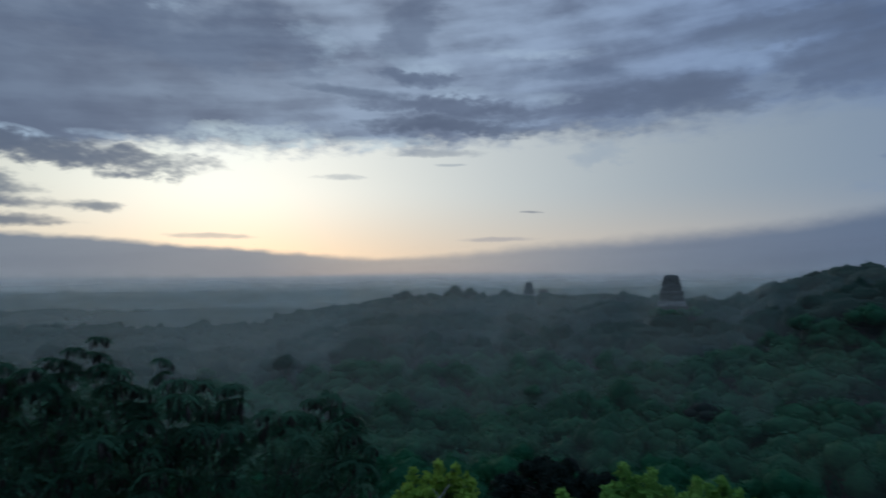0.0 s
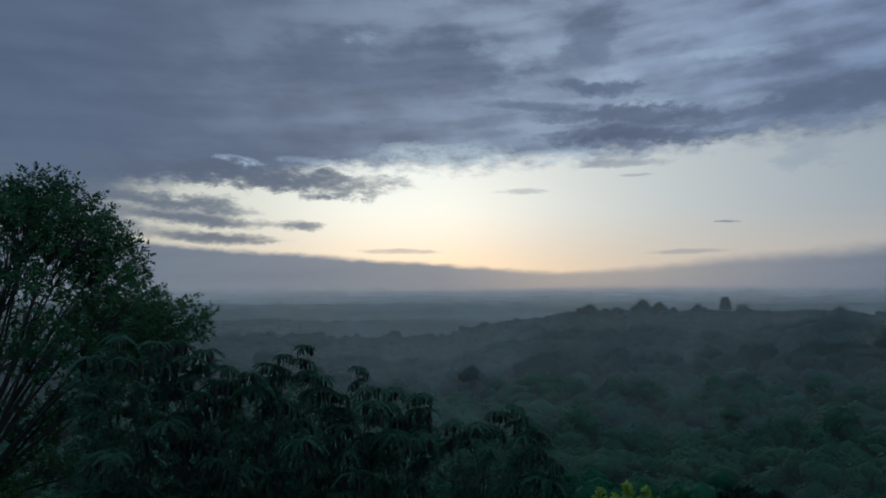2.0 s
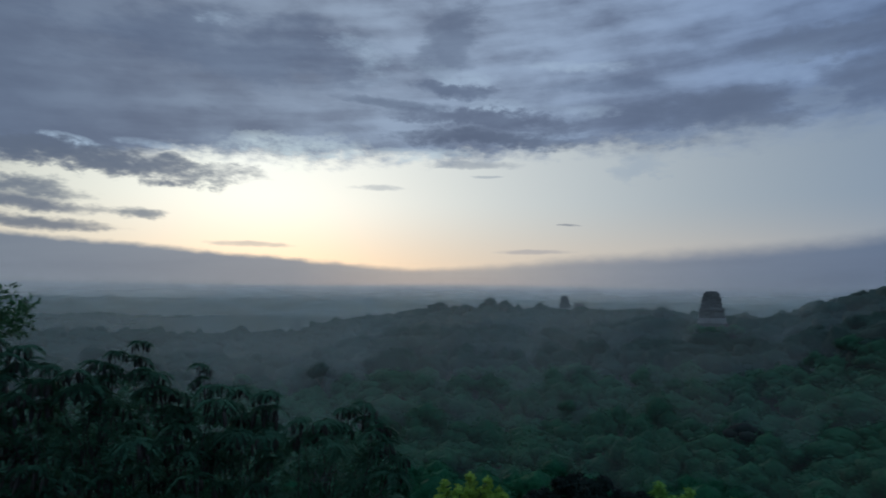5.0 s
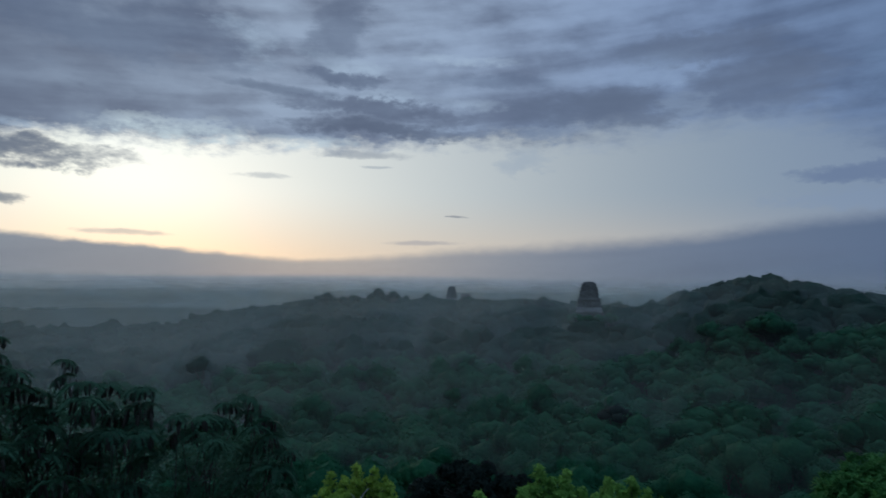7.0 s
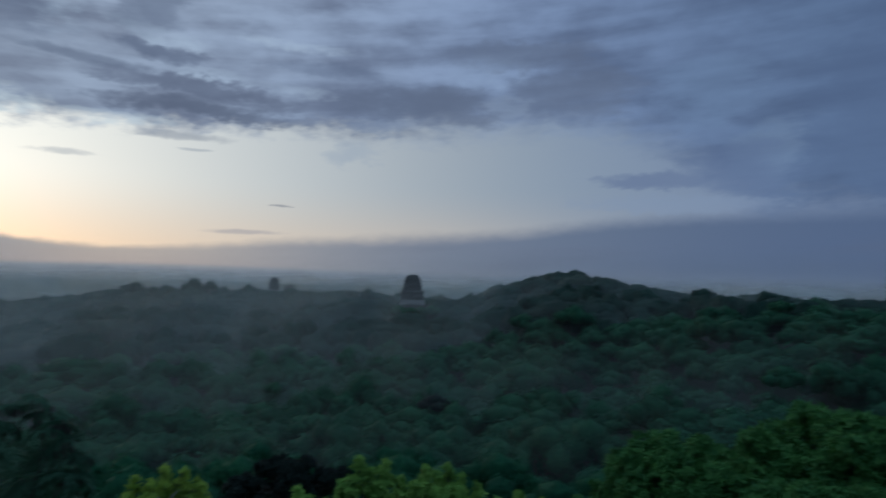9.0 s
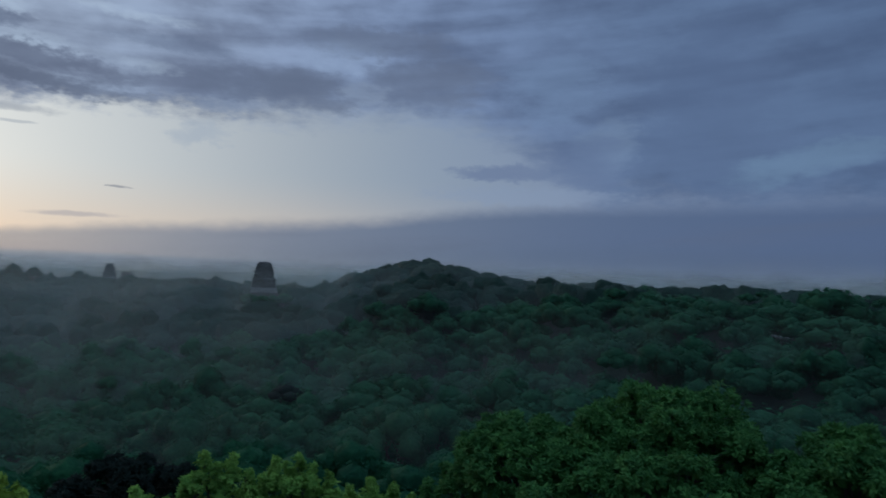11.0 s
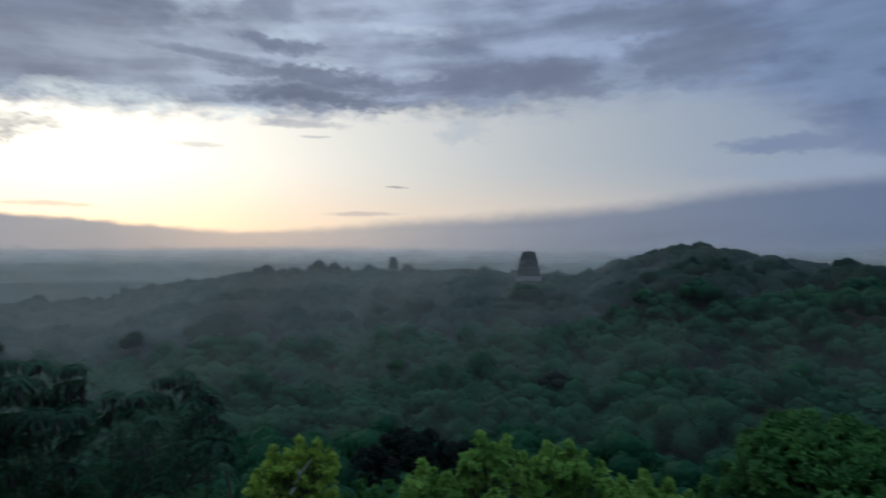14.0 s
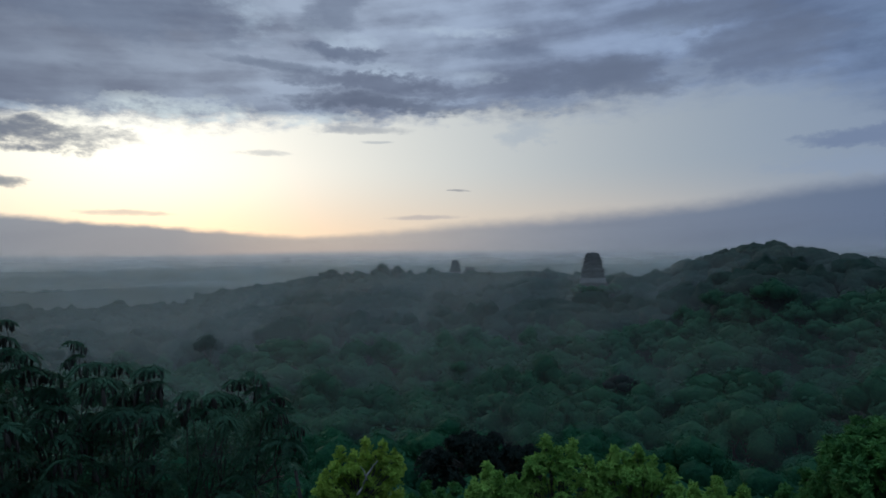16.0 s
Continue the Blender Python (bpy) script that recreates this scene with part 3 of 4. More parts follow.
pale_tree = lone(M_WOOD_LEAF, "pale-leaved slender tree with a whitish trunk", -4.1, 208, 27.5, 4.2, 1.1, M_PALE_BARK)
stem_foot = bearing(-4.0, 203.0, 17.0) - np.array(pale_tree.matrix_basis.translation)
part_from("trunk", mesh_from("trunk", *tube(arc(stem_foot, stem_foot + np.array([-0.4, 0.3, 9.2]), 0.0, 6, 0.05), np.linspace(0.30, 0.16, 6), 7), M_PALE_BARK, True), pale_tree, "bare whitish forked stem")
lone(M_DARK_LEAF, "dark dense round-crowned tree above the canopy", 20.8, 205, 26.5, 6.2, 0.6)
lone(M_HAZED_LEAF, "tall rounded tree standing in the mist", -13.0, 300, 31.0, 7.5, 0.9)
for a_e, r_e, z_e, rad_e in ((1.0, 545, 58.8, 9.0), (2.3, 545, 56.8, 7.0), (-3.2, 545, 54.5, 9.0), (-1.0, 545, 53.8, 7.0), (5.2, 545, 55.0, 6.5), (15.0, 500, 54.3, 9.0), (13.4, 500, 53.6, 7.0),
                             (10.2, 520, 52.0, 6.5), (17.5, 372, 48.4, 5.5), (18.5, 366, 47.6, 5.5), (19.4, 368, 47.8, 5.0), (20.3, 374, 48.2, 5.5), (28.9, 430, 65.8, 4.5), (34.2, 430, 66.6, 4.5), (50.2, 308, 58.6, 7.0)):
    lone(M_WOOD_LEAF if r_e < 380 else M_HAZED_LEAF, "rounded treetop rising from the skyline ridge", a_e, r_e, z_e + (1.0 if r_e > 400 else 0.0), rad_e, 1.0)

# ---- near trees ----
def rosette(n, length, width, lift=(0.1, 1.1)):
    """Leaves that spread from one point."""
    t = rng.uniform(0, 6.28, n)
    e = rng.uniform(*lift, n)
    d = np.stack([np.cos(t) * np.cos(e), np.sin(t) * np.cos(e), np.sin(e)], -1)
    L = length * rng.uniform(0.7, 1.25, n)
    base = rng.normal(0, length * 0.25, (n, 3))
    return leaves(base + d * L[:, None] * 0.55, d + np.array([0, 0, -0.25]), np.array([[0, 0, 1.0]]) + d * 0.2, L, L * width / length, -0.12)


def spray(n, reach, length, width):
    """Leaves set along a short twig."""
    s = np.linspace(0.1, 1, n)
    t = s * 9.0
    c = np.stack([rng.normal(0, 0.03, n), rng.normal(0, 0.03, n), s * reach], -1)
    d = np.stack([np.cos(t), np.sin(t), np.full(n, 0.6)], -1) + rng.normal(0, 0.25, (n, 3))
    return leaves(c + unit(d) * length * 0.5, d, unit(rng.normal(0, 0.4, (n, 3)) + np.array([0, 0, 1.0])), length * rng.uniform(0.7, 1.2, n), width, -0.1)


def fronds(n, reach):
    """An umbrella of arching, drooping fronds with narrow leaflets in pairs along each stalk."""
    pieces = []
    for q in range(n):
        t = q * 6.28 / n + rng.uniform(-0.35, 0.35)
        flat = np.array([math.cos(t), math.sin(t), 0.0])
        r = reach * rng.uniform(0.75, 1.2)
        lift = rng.uniform(0.35, 0.7)
        s = np.repeat(np.linspace(0.12, 1.0, 18), 2)
        p = flat * (s * r)[:, None] + np.array([0, 0, 1.0]) * (r * (lift * s - 1.0 * s * s))[:, None]
        side = np.cross(flat, [0, 0, 1.0]) * np.tile([1, -1], 18)[:, None]
        d = side + flat * 0.5 + np.array([0, 0, -0.55]) + rng.normal(0, 0.16, (36, 3))
        size = 0.30 * reach * (0.55 + 0.6 * np.sin(s * 2.6))
        pieces.append(leaves(p + unit(d) * size[:, None] * 0.5, d, np.tile([[0, 0, 1.0]], (36, 1)), size, size * 0.27, 0.06))
        pieces.append(tube(p[::9], np.linspace(0.005, 0.003, 4), 3))
    return joined(pieces)


def pods(n, reach):
    """Flattened hanging seed pods, narrow at both ends, under the fronds."""
    pieces = []
    for q in range(n):
        t, s = rng.uniform(0, 6.28), rng.uniform(0.1, 0.95)
        long = rng.uniform(0.18, 0.29)
        top = np.array([math.cos(t) * s * reach, math.sin(t) * s * reach, reach * (0.5 * s - s * s) - 0.02])
        v, f = tube([(0, 0, 0), (0, 0, -0.18 * long), (0, 0, -0.5 * long), (0, 0, -0.85 * long), (0, 0, -long)], [0.005, 0.030, 0.040, 0.031, 0.004], 5)
        turn, swing = rng.uniform(0, 3.1), rng.normal(0, 0.10, 2)
        flat = v * np.array([1.0, 0.35, 1.0])
        v = np.stack([flat[:, 0] * math.cos(turn) - flat[:, 1] * math.sin(turn) + swing[0] * v[:, 2], flat[:, 0] * math.sin(turn) + flat[:, 1] * math.cos(turn) + swing[1] * v[:, 2], v[:, 2]], -1)
        pieces.append((v + top, f))
    return joined(pieces)


def strewn(templates, places, outs, sizes):
    """Copies of leaf sprigs, each turned to grow along its own way out, in one mesh."""
    pieces = []
    for q in range(len(places)):
        v, f = templates[q % len(templates)]
        up = unit(outs[q] + np.array([0, 0, 0.35]))
        x = unit(np.cross(up, rng.normal(0, 1, 3)))
        y = np.cross(up, x)
        pieces.append(((v[:, :1] * x + v[:, 1:2] * y + v[:, 2:] * up) * sizes[q] + places[q], f))
    return joined(pieces)


def near_tree(label, foot, fork, lobes, per_lobe, templates, mat, trunk_r, low=-0.4, core=True):
    """A near tree: trunk to a fork, a limb with twigs to each lobe, and sprigs of leaves over the lobes."""
    tree = tagged(new("tree"), label, "tree")
    tree.location = foot
    foot, fork = np.asarray(foot, float), np.asarray(fork, float)
    places, outs, cores = [], [], []
    stem = arc(foot * 0, fork - foot, 0.0, 8, 0.10)
    stem[0, 2] -= 0.8
    part_from("trunk", mesh_from("trunk", *tube(stem, np.linspace(trunk_r, trunk_r * 0.55, 8), 9), M_BARK, True), tree)
    for c, rad, *thin in lobes:
        c = np.asarray(c, float) - foot
        d = unit(rng.normal(0, 1, (per_lobe * 4, 3)))
        d = d[d[:, 2] > low][:int(per_lobe * thin[0]) if thin else per_lobe]
        p = c + d * np.array([1, 1, 0.85]) * rad * (rng.uniform(0.2, 1.0, (len(d), 1)) ** 0.5) * rng.uniform(0.85, 1.15, (len(d), 1))
        places.append(p)
        outs.append(d)
        limb = arc(fork - foot, c, rng.uniform(0.0, 0.12) * np.linalg.norm(c - fork + foot), 7, 0.05)
        wood = [tube(limb, np.linspace(trunk_r * 0.24, trunk_r * 0.07, 7), 6)]
        for q in range(0, len(p), 3):
            wood.append(tube(arc(limb[-2], p[q], 0.05, 4, 0.02), np.linspace(trunk_r * 0.08, 0.008, 4), 4))
        part_from("limb", mesh_from("limb", *joined(wood), M_BARK, True), tree)
        if core:
            v, f = ball(5, 8)
            v = v * (1 + rng.normal(0, 0.12, (len(v), 1)))
            cores.append((v * rad * 0.34 + c - np.array([0, 0, rad * 0.15]), f))
    places, outs = np.concatenate(places), np.concatenate(outs)
    v, f = strewn(templates, places, outs, rng.uniform(0.75, 1.25, len(places)))
    if cores:
        v, f = joined([(v, f)] + cores)
    part_from("crown", mesh_from("crown", v, f, mat), tree)
    return tree


def dome(a, r, top_z, half_w, half_d, deep, n, lobe):
    """Lobes over a domed crown at a bearing; its highest leaf is at top_z."""
    mid = bearing(a, r, top_z - deep)
    out = []
    for q in range(n):
        e = math.asin(min(0.98, (q + 0.6) / n * 1.1 - 0.12)) if n > 1 else 1.2
        t = q * 2.4 + rng.uniform(-0.3, 0.3)
        size = lobe * rng.uniform(0.8, 1.2)
        shrink = rng.uniform(0.78, 1.1)
        out.append((mid + np.array([math.cos(t) * math.cos(e) * (half_w - size * 0.6) * shrink, math.sin(t) * math.cos(e) * (half_d - size * 0.6) * shrink, math.sin(e) * (deep - size * 0.8) * rng.uniform(0.85, 1.03)]), size))
    return out


def heads(a, r, top_z, half_w, deep, n, lobe, shoot):
    """Lobes gathered into uneven leafy heads, some drawn up into shoots, with gaps between them."""
    out = []
    right = np.array([math.cos(radians(a)), -math.sin(radians(a)), 0.0])
    ahead = np.array([math.sin(radians(a)), math.cos(radians(a)), 0.0])
    for q in range(n):
        u = (q + 0.5) / n * 2 - 1 + rng.uniform(-0.12, 0.12)
        v = rng.uniform(-0.9, 0.9)
        drop = deep * (0.55 * u * u + 0.25 * v * v) + (rng.uniform(0.0, 0.38) * deep if q % 3 else rng.uniform(0, 0.08) * deep)
        c = bearing(a, r, top_z - drop) + right * u * half_w + ahead * v * half_w * 0.8
        for p in range(3):
            size = lobe * rng.uniform(0.75, 1.2)
            tip = lobe * shoot * (2 - p) * 0.8
            out.append((c + np.array([rng.normal(0, lobe * 0.35), rng.normal(0, lobe * 0.35), tip - 2.1 * lobe * shoot - size * 0.6]), size * (0.62 + 0.19 * p)))
        for p in range(3):
            out.append((c + np.array([rng.normal(0, lobe * 1.1), rng.normal(0, lobe * 1.1), -lobe * rng.uniform(1.2, 3.6)]), lobe * rng.uniform(0.9, 1.3)))
    return out


def footing(a, r):
    p = bearing(a, r, 0)
    return (p[0], p[1], float(land(p[0], p[1])))


leaf_rosettes = [rosette(16, 0.27, 0.125) for _ in range(6)]
big_rosettes = [rosette(20, 0.34, 0.16) for _ in range(6)]
sprays = [spray(18, 0.5, 0.15, 0.055) for _ in range(5)]
frond_sets = [fronds(9, 0.36) for _ in range(7)]
droops = [spray(16, 0.34, 0.115, 0.042) for _ in range(5)]
pod_sets = [pods(11, 0.34) for _ in range(7)]


def headed_tree(label, a, r, top_el, half_deg, deep, n, lobe, shoot, per, mat, templates=None):
    top_z = EYE_Z + r * math.tan(radians(top_el))
    fork = bearing(a, r, top_z - deep * 1.9)
    return near_tree(label, footing(a, r), fork, heads(a, r, top_z, r * math.radians(half_deg), deep, n, lobe, shoot), per, templates or leaf_rosettes, mat, 0.30)


def shoot_tree(label, r, tips, mat, lobe=0.5, bottom=-24.0, per=24, fill=0.9, templates=None):
    """A young bushy tree: leafy shoots that end at the given bearings and heights, merging into a full crown below."""
    az_t, el_t = [q[0] for q in tips], [q[1] for q in tips]
    a_mid, half = (min(az_t) + max(az_t)) / 2, (max(az_t) - min(az_t)) / 2 + 0.4
    lobes = []
    for a, e in tips:
        r_t = r + rng.uniform(-1.3, 1.3)
        top = bearing(a, r_t, EYE_Z + r_t * math.tan(radians(e)))
        for q in range(5):
            size = lobe * (0.52 + 0.2 * q) * rng.uniform(0.85, 1.15)
            lobes.append((top + np.array([rng.normal(0, 0.22 * lobe * q), rng.normal(0, 0.22 * lobe * q), -lobe * (0.5 + 0.95 * q)]), size, 0.45 + 0.14 * q))
    order = np.argsort(az_t)
    step = math.degrees(fill * 1.25 / r)
    for a in np.arange(a_mid - half, a_mid + half + 0.01, step):
        e = float(np.interp(a, np.array(az_t)[order], np.array(el_t)[order])) - math.degrees(lobe * 3.6 / r)
        while e > bottom:
            r_f = r + rng.uniform(-1.2, 1.6)
            lobes.append((bearing(a + rng.uniform(-0.4, 0.4) * step, r_f, EYE_Z + r_f * math.tan(radians(e))), fill * rng.uniform(0.8, 1.15), 1.2))
            e -= step * rng.uniform(0.9, 1.3)
    return near_tree(label, footing(a_mid, r), bearing(a_mid, r, EYE_Z + r * math.tan(radians(bottom))), lobes, per, templates or leaf_rosettes, mat, 0.26)


lime_tree = shoot_tree("lime-yellow young-leaved tree with bare pale limbs", 55, [(-3.9, -16.6), (-2.6, -14.9), (-1.5, -15.3), (-0.5, -14.4), (0.9, -14.6), (2.0, -15.4)], M_LIME_LEAF, 0.46, -19.5, 15, 0.6)
shoot_tree("small yellow-green feathery tree with upright shoots", 53, [(8.5, -17.8), (9.6, -16.4), (10.6, -17.1), (11.8, -17.4)], M_SPRING_LEAF, 0.45)
shoot_tree("yellow-green tree with tall leafy shoots", 52, [(13.3, -16.0), (14.6, -14.2), (15.7, -15.1), (16.9, -14.5), (18.1, -15.7)], M_SPRING_LEAF, 0.5)
shoot_tree("yellow-green tree with a tufted uneven crown", 54, [(19.2, -16.1), (20.2, -14.8), (21.1, -15.3), (22.0, -14.7), (23.2, -15.5), (24.5, -16.1)], M_SPRING_LEAF, 0.5)
shoot_tree("low yellow-green tree with a loose crown", 55, [(26.2, -17.1), (28.0, -16.5), (29.9, -17.0), (31.4, -17.8)], M_SPRING_LEAF, 0.45)
shoot_tree("mid-green tree with a ragged low crown", 50, [(3.2, -18.8), (4.6, -17.9), (5.8, -18.4), (7.0, -18.0)], M_GREEN_LEAF, 0.5)
shoot_tree("mid-green tree with a sparse low crown", 50, [(-11.6, -18.2), (-9.5, -17.4), (-7.8, -17.9), (-6.2, -18.0), (-4.8, -18.6)], M_GREEN_LEAF, 0.5)
shoot_tree("mid-green leafy tree with one tall shoot beside the broad crown", 50, [(32.8, -16.6), (34.2, -15.3), (35.6, -14.4), (36.8, -13.2), (37.6, -11.3), (38.6, -11.2)], M_GREEN_LEAF, 0.55)
headed_tree("very dark spreading tree with flat layers", 8.8, 72, -14.0, 4.2, 2.4, 9, 1.1, 0.2, 26, M_DARK_LEAF, big_rosettes)
headed_tree("broad spreading tree with a great green crown", 51.8, 50, -7.4, 8.0, 5.0, 17, 1.25, 0.35, 34, M_GREEN_LEAF, big_rosettes)
headed_tree("leafy green tree leaning on the broad crown", 40.6, 47, -10.2, 5.0, 4.0, 10, 0.95, 0.6, 30, M_GREEN_LEAF, big_rosettes)
headed_tree("grey-green tree with rounded leaf masses", 64.8, 45, -9.2, 4.6, 4.0, 10, 0.95, 0.35, 30, M_GREEN_LEAF, big_rosettes)
headed_tree("broad green tree filling the slope below", 52.5, 41, -13.0, 8.0, 3.0, 11, 0.9, 0.3, 28, M_GREEN_LEAF, big_rosettes)

# the feathery tree with hanging pods, close on the slope
R_POD = 13.0
POD_TOPS = [(-41.0, -2.4), (-38.4, -2.9), (-36.6, -3.0), (-34.7, -3.6), (-33.1, -5.0), (-31.3, -5.5), (-29.6, -4.9), (-28.6, -4.1), (-26.9, -3.4), (-25.8, -5.8), (-24.1, -7.3), (-22.5, -5.2), (-21.4, -6.9), (-19.7, -7.1),
            (-17.3, -7.5), (-14.7, -9.7), (-12.7, -9.9), (-10.9, -8.9), (-9.4, -8.5), (-7.7, -10.4), (-6.3, -12.7)]
tops_a, tops_e = [p[0] for p in POD_TOPS], [p[1] for p in POD_TOPS]


def pod_tree():
    """Umbrellas of fronds at the ends of thin limbs, each hung with pods, thinning out towards the tips."""
    tree = tagged(new("tree"), "dark feathery-leaved tree hung with brown seed pods", "tree")
    foot = np.array(footing(-21, R_POD + 1.0))
    tree.location = foot
    fork = bearing(-21, R_POD + 0.6, EYE_Z - 6.0)
    stem = arc((0, 0, -0.8), fork - foot, 0.0, 8, 0.10)
    part_from("trunk", mesh_from("trunk", *tube(stem, np.linspace(0.17, 0.10, 8), 9), M_BARK, True), tree)
    spots, sizes = [], []

    def put(a, e, r, size):
        spots.append(bearing(a, r, EYE_Z + r * math.tan(radians(e))))
        sizes.append(size)

    for a, e in POD_TOPS:
        lonely = a in (-26.9, -22.5, -28.6)
        r = R_POD + rng.uniform(-0.5, 0.5)
        put(a, e - 0.35, r, 0.62 if lonely else 0.85)
        put(a + rng.uniform(-0.5, 0.5), e - 1.5, r + rng.uniform(-0.2, 0.3), 0.7 if lonely else 1.0)
    for a in np.arange(-42.5, -6.6, 1.75):
        e = float(np.interp(a, tops_a, tops_e)) - 2.3
        while e > -23.5:
            put(a + rng.uniform(-0.7, 0.7), e + rng.uniform(-0.5, 0.5), R_POD + rng.uniform(-0.6, 1.5), rng.uniform(0.7, 1.2))
            e -= 1.75
    spots, sizes = np.array(spots) - foot, np.array(sizes)
    hub = fork - foot
    across = np.degrees(np.arctan2(spots[:, 0] + foot[0], spots[:, 1] + foot[1]))
    for a0 in range(-45, -3, 6):
        mine = np.nonzero((across >= a0) & (across < a0 + 6))[0]
        if not len(mine):
            continue
        mid = spots[mine].mean(0) - np.array([0, 0, 0.4])
        limb = arc(hub, mid, 0.25, 8, 0.05)
        wood = [tube(limb, np.linspace(0.045, 0.018, 8), 6)]
        for q in mine:
            wood.append(tube(arc(limb[5 + q % 3], spots[q], -0.08, 5, 0.02), np.linspace(0.014, 0.006, 5), 4))
        part_from("limb", mesh_from("limb", *joined(wood), M_BARK, True), tree)
    up = np.tile([[0, 0, 1.0]], (len(spots), 1)) + rng.normal(0, 0.22, (len(spots), 3))
    inner = []
    for q in range(2300):
        a = rng.uniform(-43.5, -6.8)
        e = float(np.interp(a, tops_a, tops_e)) - 2.4 - rng.uniform(0, 1) * 14.0
        r = R_POD + rng.uniform(-0.2, 2.4)
        inner.append(bearing(a, r, EYE_Z + r * math.tan(radians(e))) - foot)
    hang = unit(rng.normal(0, 0.7, (len(inner), 3)) + np.array([0, 0, -0.9]))
    leafy = joined([strewn(frond_sets, spots, up, sizes), strewn(droops, inner, hang, rng.uniform(0.7, 1.3, len(inner)))])
    part_from("crown", mesh_from("crown", *leafy, M_POD_LEAF), tree)
    tagged(part_from("seed_pod", mesh_from("seed_pod", *strewn(pod_sets, spots[:190], up[:190] * np.array([0.3, 0.3, 1.0]), sizes[:190]), M_POD, True), tree, "dark brown hanging seed pods"), kind="stuff")
    return tree


pod_tree()

# the tall fine-leaved tree beside it
tall_lobes = dome(-49.3, 24, EYE_Z + 24 * math.tan(radians(9.4)), 5.1, 4.6, 5.4, 46, 0.92)
for a_l, e_l in ((-37.0, -1.8), (-38.5, -4.0), (-40.5, -6.0), (-43.5, -8.0), (-47.0, -9.5), (-42.0, -2.5), (-46.0, -3.5), (-50.0, -4.0), (-45.0, -12.0), (-49.0, -13.0), (-53.0, -10.0), (-48.0, -17.0), (-44.0, -16.0), (-52.0, -15.5), (-56.0, -8.0), (-46.5, -21.0), (-51.0, -20.0), (-42.0, -20.0), (-41.5, -12.0)):
    tall_lobes.append((bearing(a_l, 24 + rng.uniform(-1.5, 1.5), EYE_Z + 24 * math.tan(radians(e_l))), 0.85))
def see_through(c):
    """The thin lower part of the crown, where the sky shows between the twigs."""
    a_c = math.degrees(math.atan2(c[0], c[1]))
    e_c = math.degrees(math.atan2(c[2] - EYE_Z, math.hypot(c[0], c[1])))
    return -58 < a_c < -42.0 and -5.5 < e_c < 3.2


tall_lobes = [(c, r_l, 0.5 if see_through(c) else 1.0) for c, r_l in tall_lobes]
near_tree("tall dense tree with small dark green leaves", footing(-52, 24), bearing(-51, 24, EYE_Z - 6.5), tall_lobes, 85, sprays, M_TALL_LEAF, 0.27, -0.6, False)


# ---- stone temples ----
def frustum(z0, z1, w0, w1, d0, d1, cells, rough):
    """A weathered block, wider below: its four faces and top are cut into uneven cells."""
    bm = bmesh.new()
    nx, nz = cells
    grid = {}

    def vert(u, v, q):
        s = q / nz
        w_h, d_h = (w0 + (w1 - w0) * s) / 2, (d0 + (d1 - d0) * s) / 2
        key = (round(u, 4), round(v, 4), q)
        if key not in grid:
            jit = [rng.normal(0, rough) for _ in range(3)]
            grid[key] = bm.verts.new((u * w_h + jit[0], v * d_h + jit[1], z0 + (z1 - z0) * s + (jit[2] if q else 0)))
        return grid[key]

    line = [-1 + 2 * q / nx for q in range(nx + 1)]
    rim_uv = [(u, -1) for u in line[:-1]] + [(1, v) for v in line[:-1]] + [(-u, 1) for u in line[:-1]] + [(-1, -v) for v in line[:-1]]
    for q in range(nz):
        for n in range(len(rim_uv)):
            a, b = rim_uv[n], rim_uv[(n + 1) % len(rim_uv)]
            bm.faces.new([vert(*a, q), vert(*b, q), vert(*b, q + 1), vert(*a, q + 1)])
    for i_u in range(nx):
        for i_v in range(nx):
            bm.faces.new([vert(line[i_u], line[i_v], nz), vert(line[i_u + 1], line[i_v], nz), vert(line[i_u + 1], line[i_v + 1], nz), vert(line[i_u], line[i_v + 1], nz)])
    return bm


def part(name, bm, mat, parent, label=""):
    me = bpy.data.meshes.new(name)
    bm.to_mesh(me)
    bm.free()
    me.materials.append(mat)
    return part_from(name, me, parent, label)


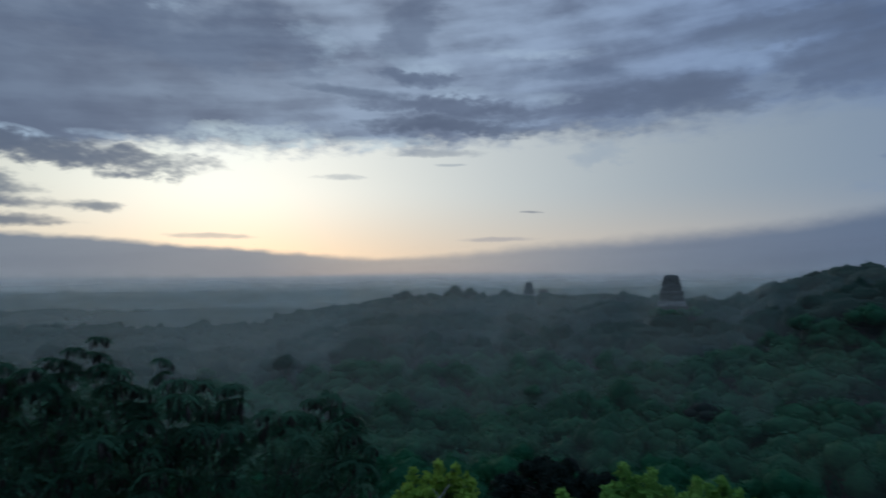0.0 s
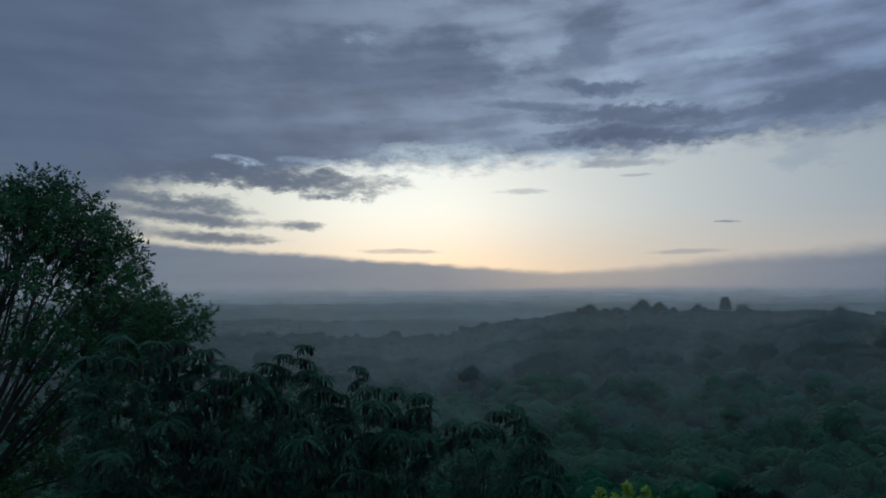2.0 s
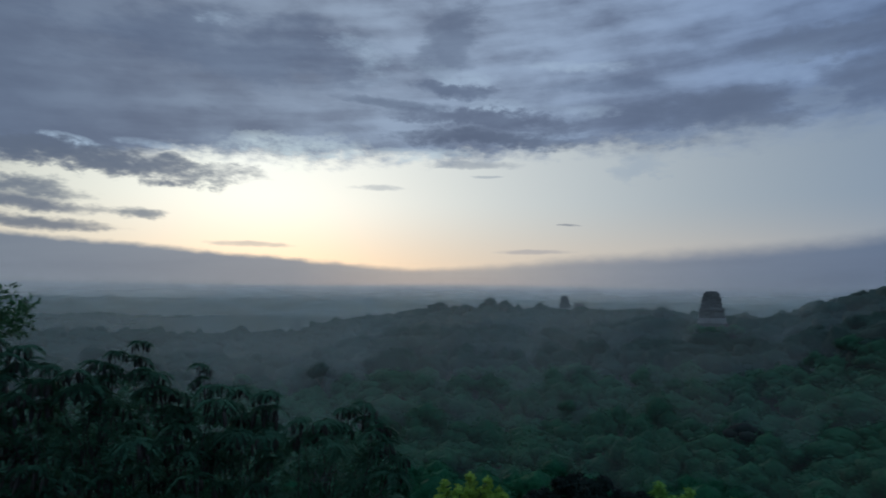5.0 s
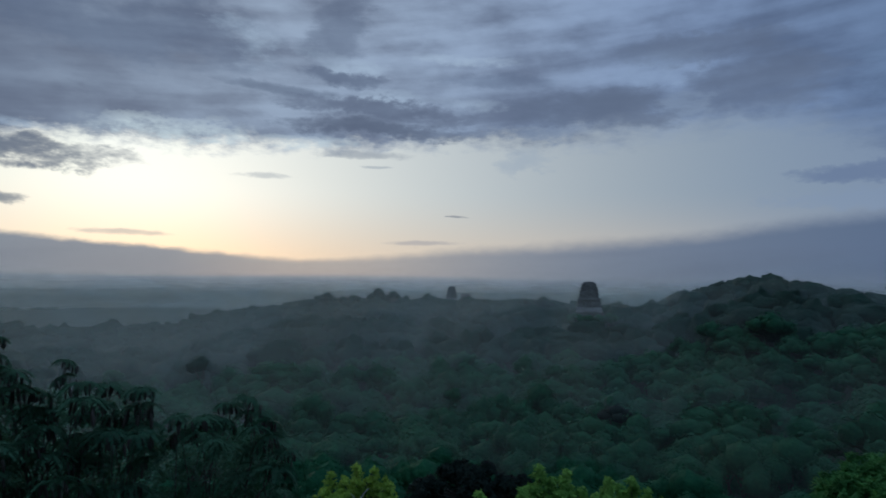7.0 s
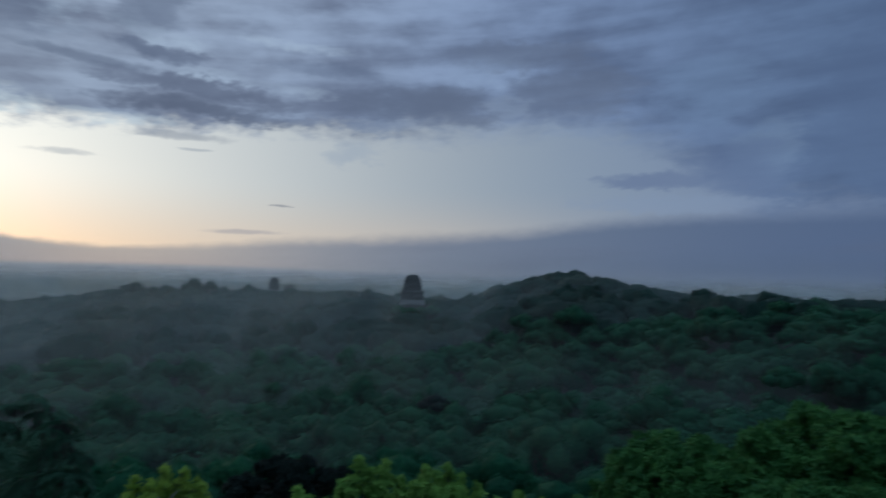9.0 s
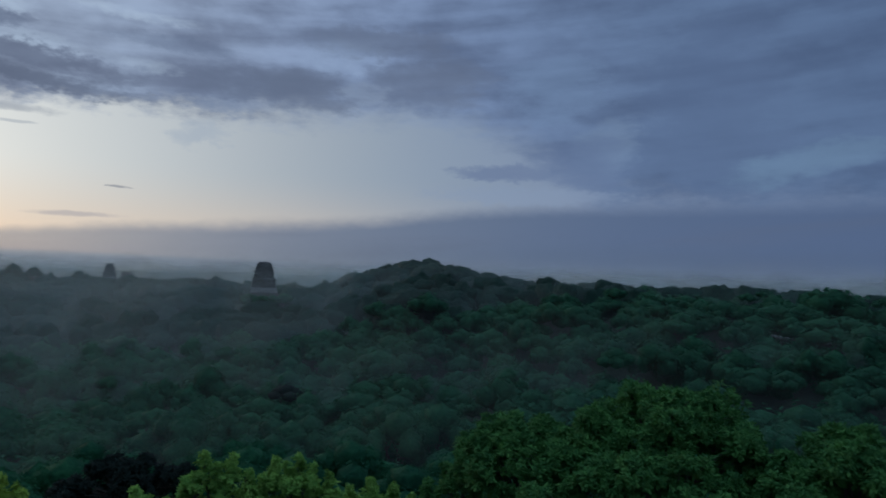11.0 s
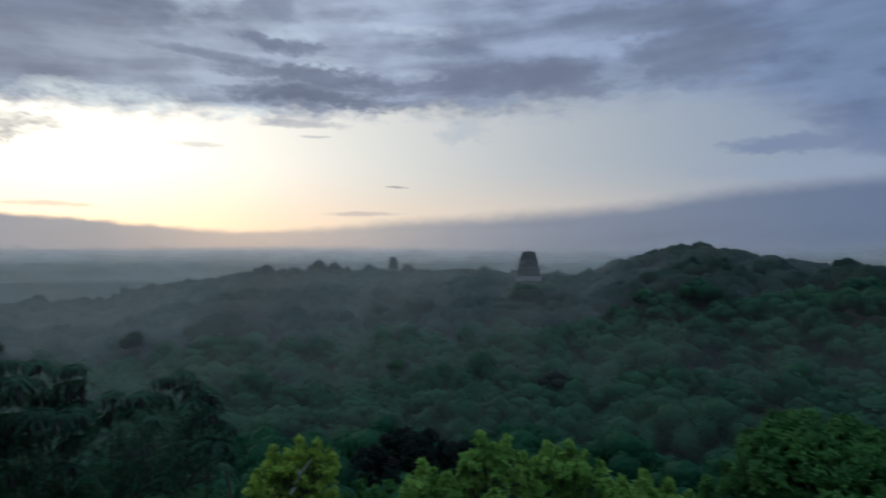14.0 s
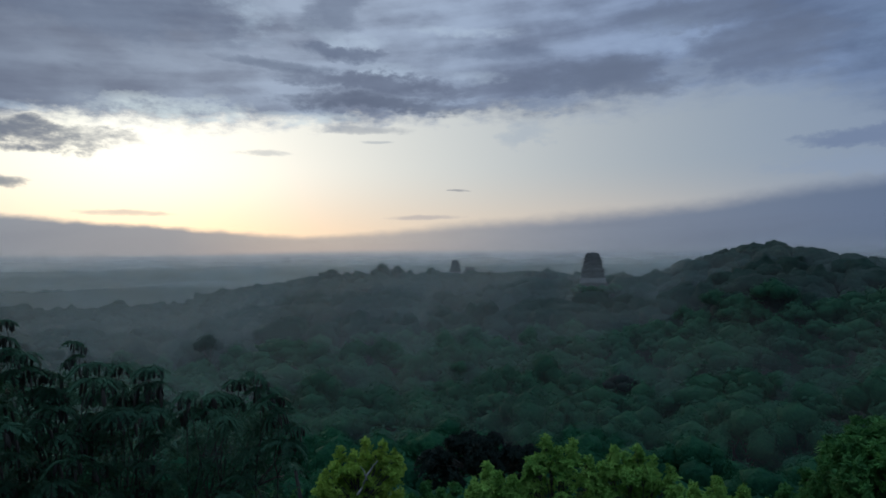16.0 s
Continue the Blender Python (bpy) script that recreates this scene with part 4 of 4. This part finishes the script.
def temple(label, a, r, base_z, top_z, width, top_width, crown_bumps=0):
    """A stepped pyramid with a pale upper terrace, a doored sanctuary and a tall roof comb."""
    p = bearing(a, r, 0)
    ground_z = float(land(p[0], p[1])) - 1.0
    t = tagged(new("temple"), label, "temple")
    t.matrix_basis = pose(p[0], p[1], ground_z, 0, 0, -a)
    h0, h1 = base_z - ground_z, top_z - ground_z
    steps = 6
    for q in range(steps):
        z0, z1 = (h0 - 2.6) * q / steps, (h0 - 2.6) * (q + 1) / steps
        wq = width + 2 + (steps - q) * 1.6
        part("terrace", frustum(z0, z1, wq, wq - 1.2, wq, wq - 1.2, (6, 2), 0.12), M_STONE, t)
    part("upper_terrace", frustum(h0 - 2.6, h0, width + 1.6, width + 0.6, width + 1.6, width + 0.6, (8, 3), 0.14), M_CLEAN_STONE, t, "pale cleaned limestone terrace")
    body = h1 - h0
    za = h0 + body * 0.30
    room = frustum(h0, za, width, width * 0.95, width * 0.8, width * 0.75, (10, 4), 0.16)
    part("sanctuary", room, M_STONE, t)
    part("cornice", frustum(za, za + body * 0.07, width * 0.98, width * 0.93, width * 0.8, width * 0.74, (10, 1), 0.14), M_STONE, t)
    door_bm = bmesh.new()
    bmesh.ops.create_cube(door_bm, size=1.0, matrix=Matrix.LocRotScale((0, -width * 0.39, h0 + body * 0.1), None, (width * 0.14, width * 0.06, body * 0.2)))
    part("doorway", door_bm, M_STONE, t, "weathered recessed doorway lintel")
    zb = za + body * 0.07
    zc = zb + body * 0.34
    mid_w = width * 0.79
    part("roof_comb", frustum(zb, zc, mid_w, mid_w * 0.94, mid_w * 0.5, mid_w * 0.44, (9, 5), 0.2), M_STONE, t)
    zd = h1 - body * 0.06
    if crown_bumps:
        for q in range(crown_bumps):
            bw = mid_w / crown_bumps
            bump = frustum(zc, h1 - 0.4 * (q % 2), bw * 0.95, bw * 0.55, mid_w * 0.4, mid_w * 0.3, (4, 3), 0.15)
            bmesh.ops.translate(bump, verts=bump.verts, vec=((q - (crown_bumps - 1) / 2) * bw, 0, 0))
            part("comb_tooth", bump, M_STONE, t)
    else:
        part("comb_tier", frustum(zc, zd, mid_w * 0.90, top_width, mid_w * 0.42, mid_w * 0.34, (8, 4), 0.2), M_STONE, t)
        part("comb_cap", frustum(zd, h1, top_width * 0.9, top_width * 0.62, mid_w * 0.33, mid_w * 0.25, (7, 2), 0.22), M_STONE, t)
        for side in (-1, 1):
            for lvl in range(2):
                z0 = zb + (zd - zb) * (0.1 + lvl * 0.45)
                niche = frustum(z0, z0 + body * 0.16, mid_w * 0.2, mid_w * 0.18, 0.5, 0.4, (3, 3), 0.1)
                bmesh.ops.translate(niche, verts=niche.verts, vec=(side * mid_w * 0.22, -mid_w * (0.245 - lvl * 0.04), 0))
                part("mask_panel", niche, M_STONE, t)
    return t


temple("dark weathered limestone temple with a tall roof comb above the trees", 18.68, 392, 50.8, 65.0, 13.0, 7.4)
temple("small far grey temple tower rising from the forest ridge", 7.22, 690, 50.5, 62.8, 11.0, 5.8)
temple("far squat temple roof comb with three worn teeth", 8.42, 600, 46.0, 56.6, 10.5, 9.0, 3)

# a bare pale limb in the lime-yellow tree, and a leaning dead stem
limb_from, limb_to = bearing(-1.2, 53.0, EYE_Z + 53 * math.tan(radians(-18.6))), bearing(0.5, 52.6, EYE_Z + 53 * math.tan(radians(-16.0)))
bare = [tube(arc(limb_from, limb_to, 0.15, 7, 0.06), np.linspace(0.11, 0.04, 7), 7), tube(arc(limb_from * 0.55 + limb_to * 0.45, bearing(-1.0, 52.8, EYE_Z + 53 * math.tan(radians(-16.4))), 0.1, 5, 0.04), np.linspace(0.06, 0.02, 5), 6)]
v_b, f_b = joined(bare)
part_from("limb", mesh_from("limb", v_b - np.array(lime_tree.location), f_b, M_PALE_BARK, True), lime_tree, "bare pale grey limb")
dead = tagged(new("dead_tree"), "leaning dark dead trunk without leaves", "tree")
dead.location = footing(-3.0, 40.5)
d_top = bearing(-6.3, 38.0, EYE_Z + 38 * math.tan(radians(-16.5)))
part_from("trunk", mesh_from("trunk", *tube(arc((0, 0, -0.6), d_top - np.array(dead.location), 0.6, 12, 0.08), np.linspace(0.30, 0.09, 12), 9), M_BARK, True), dead)
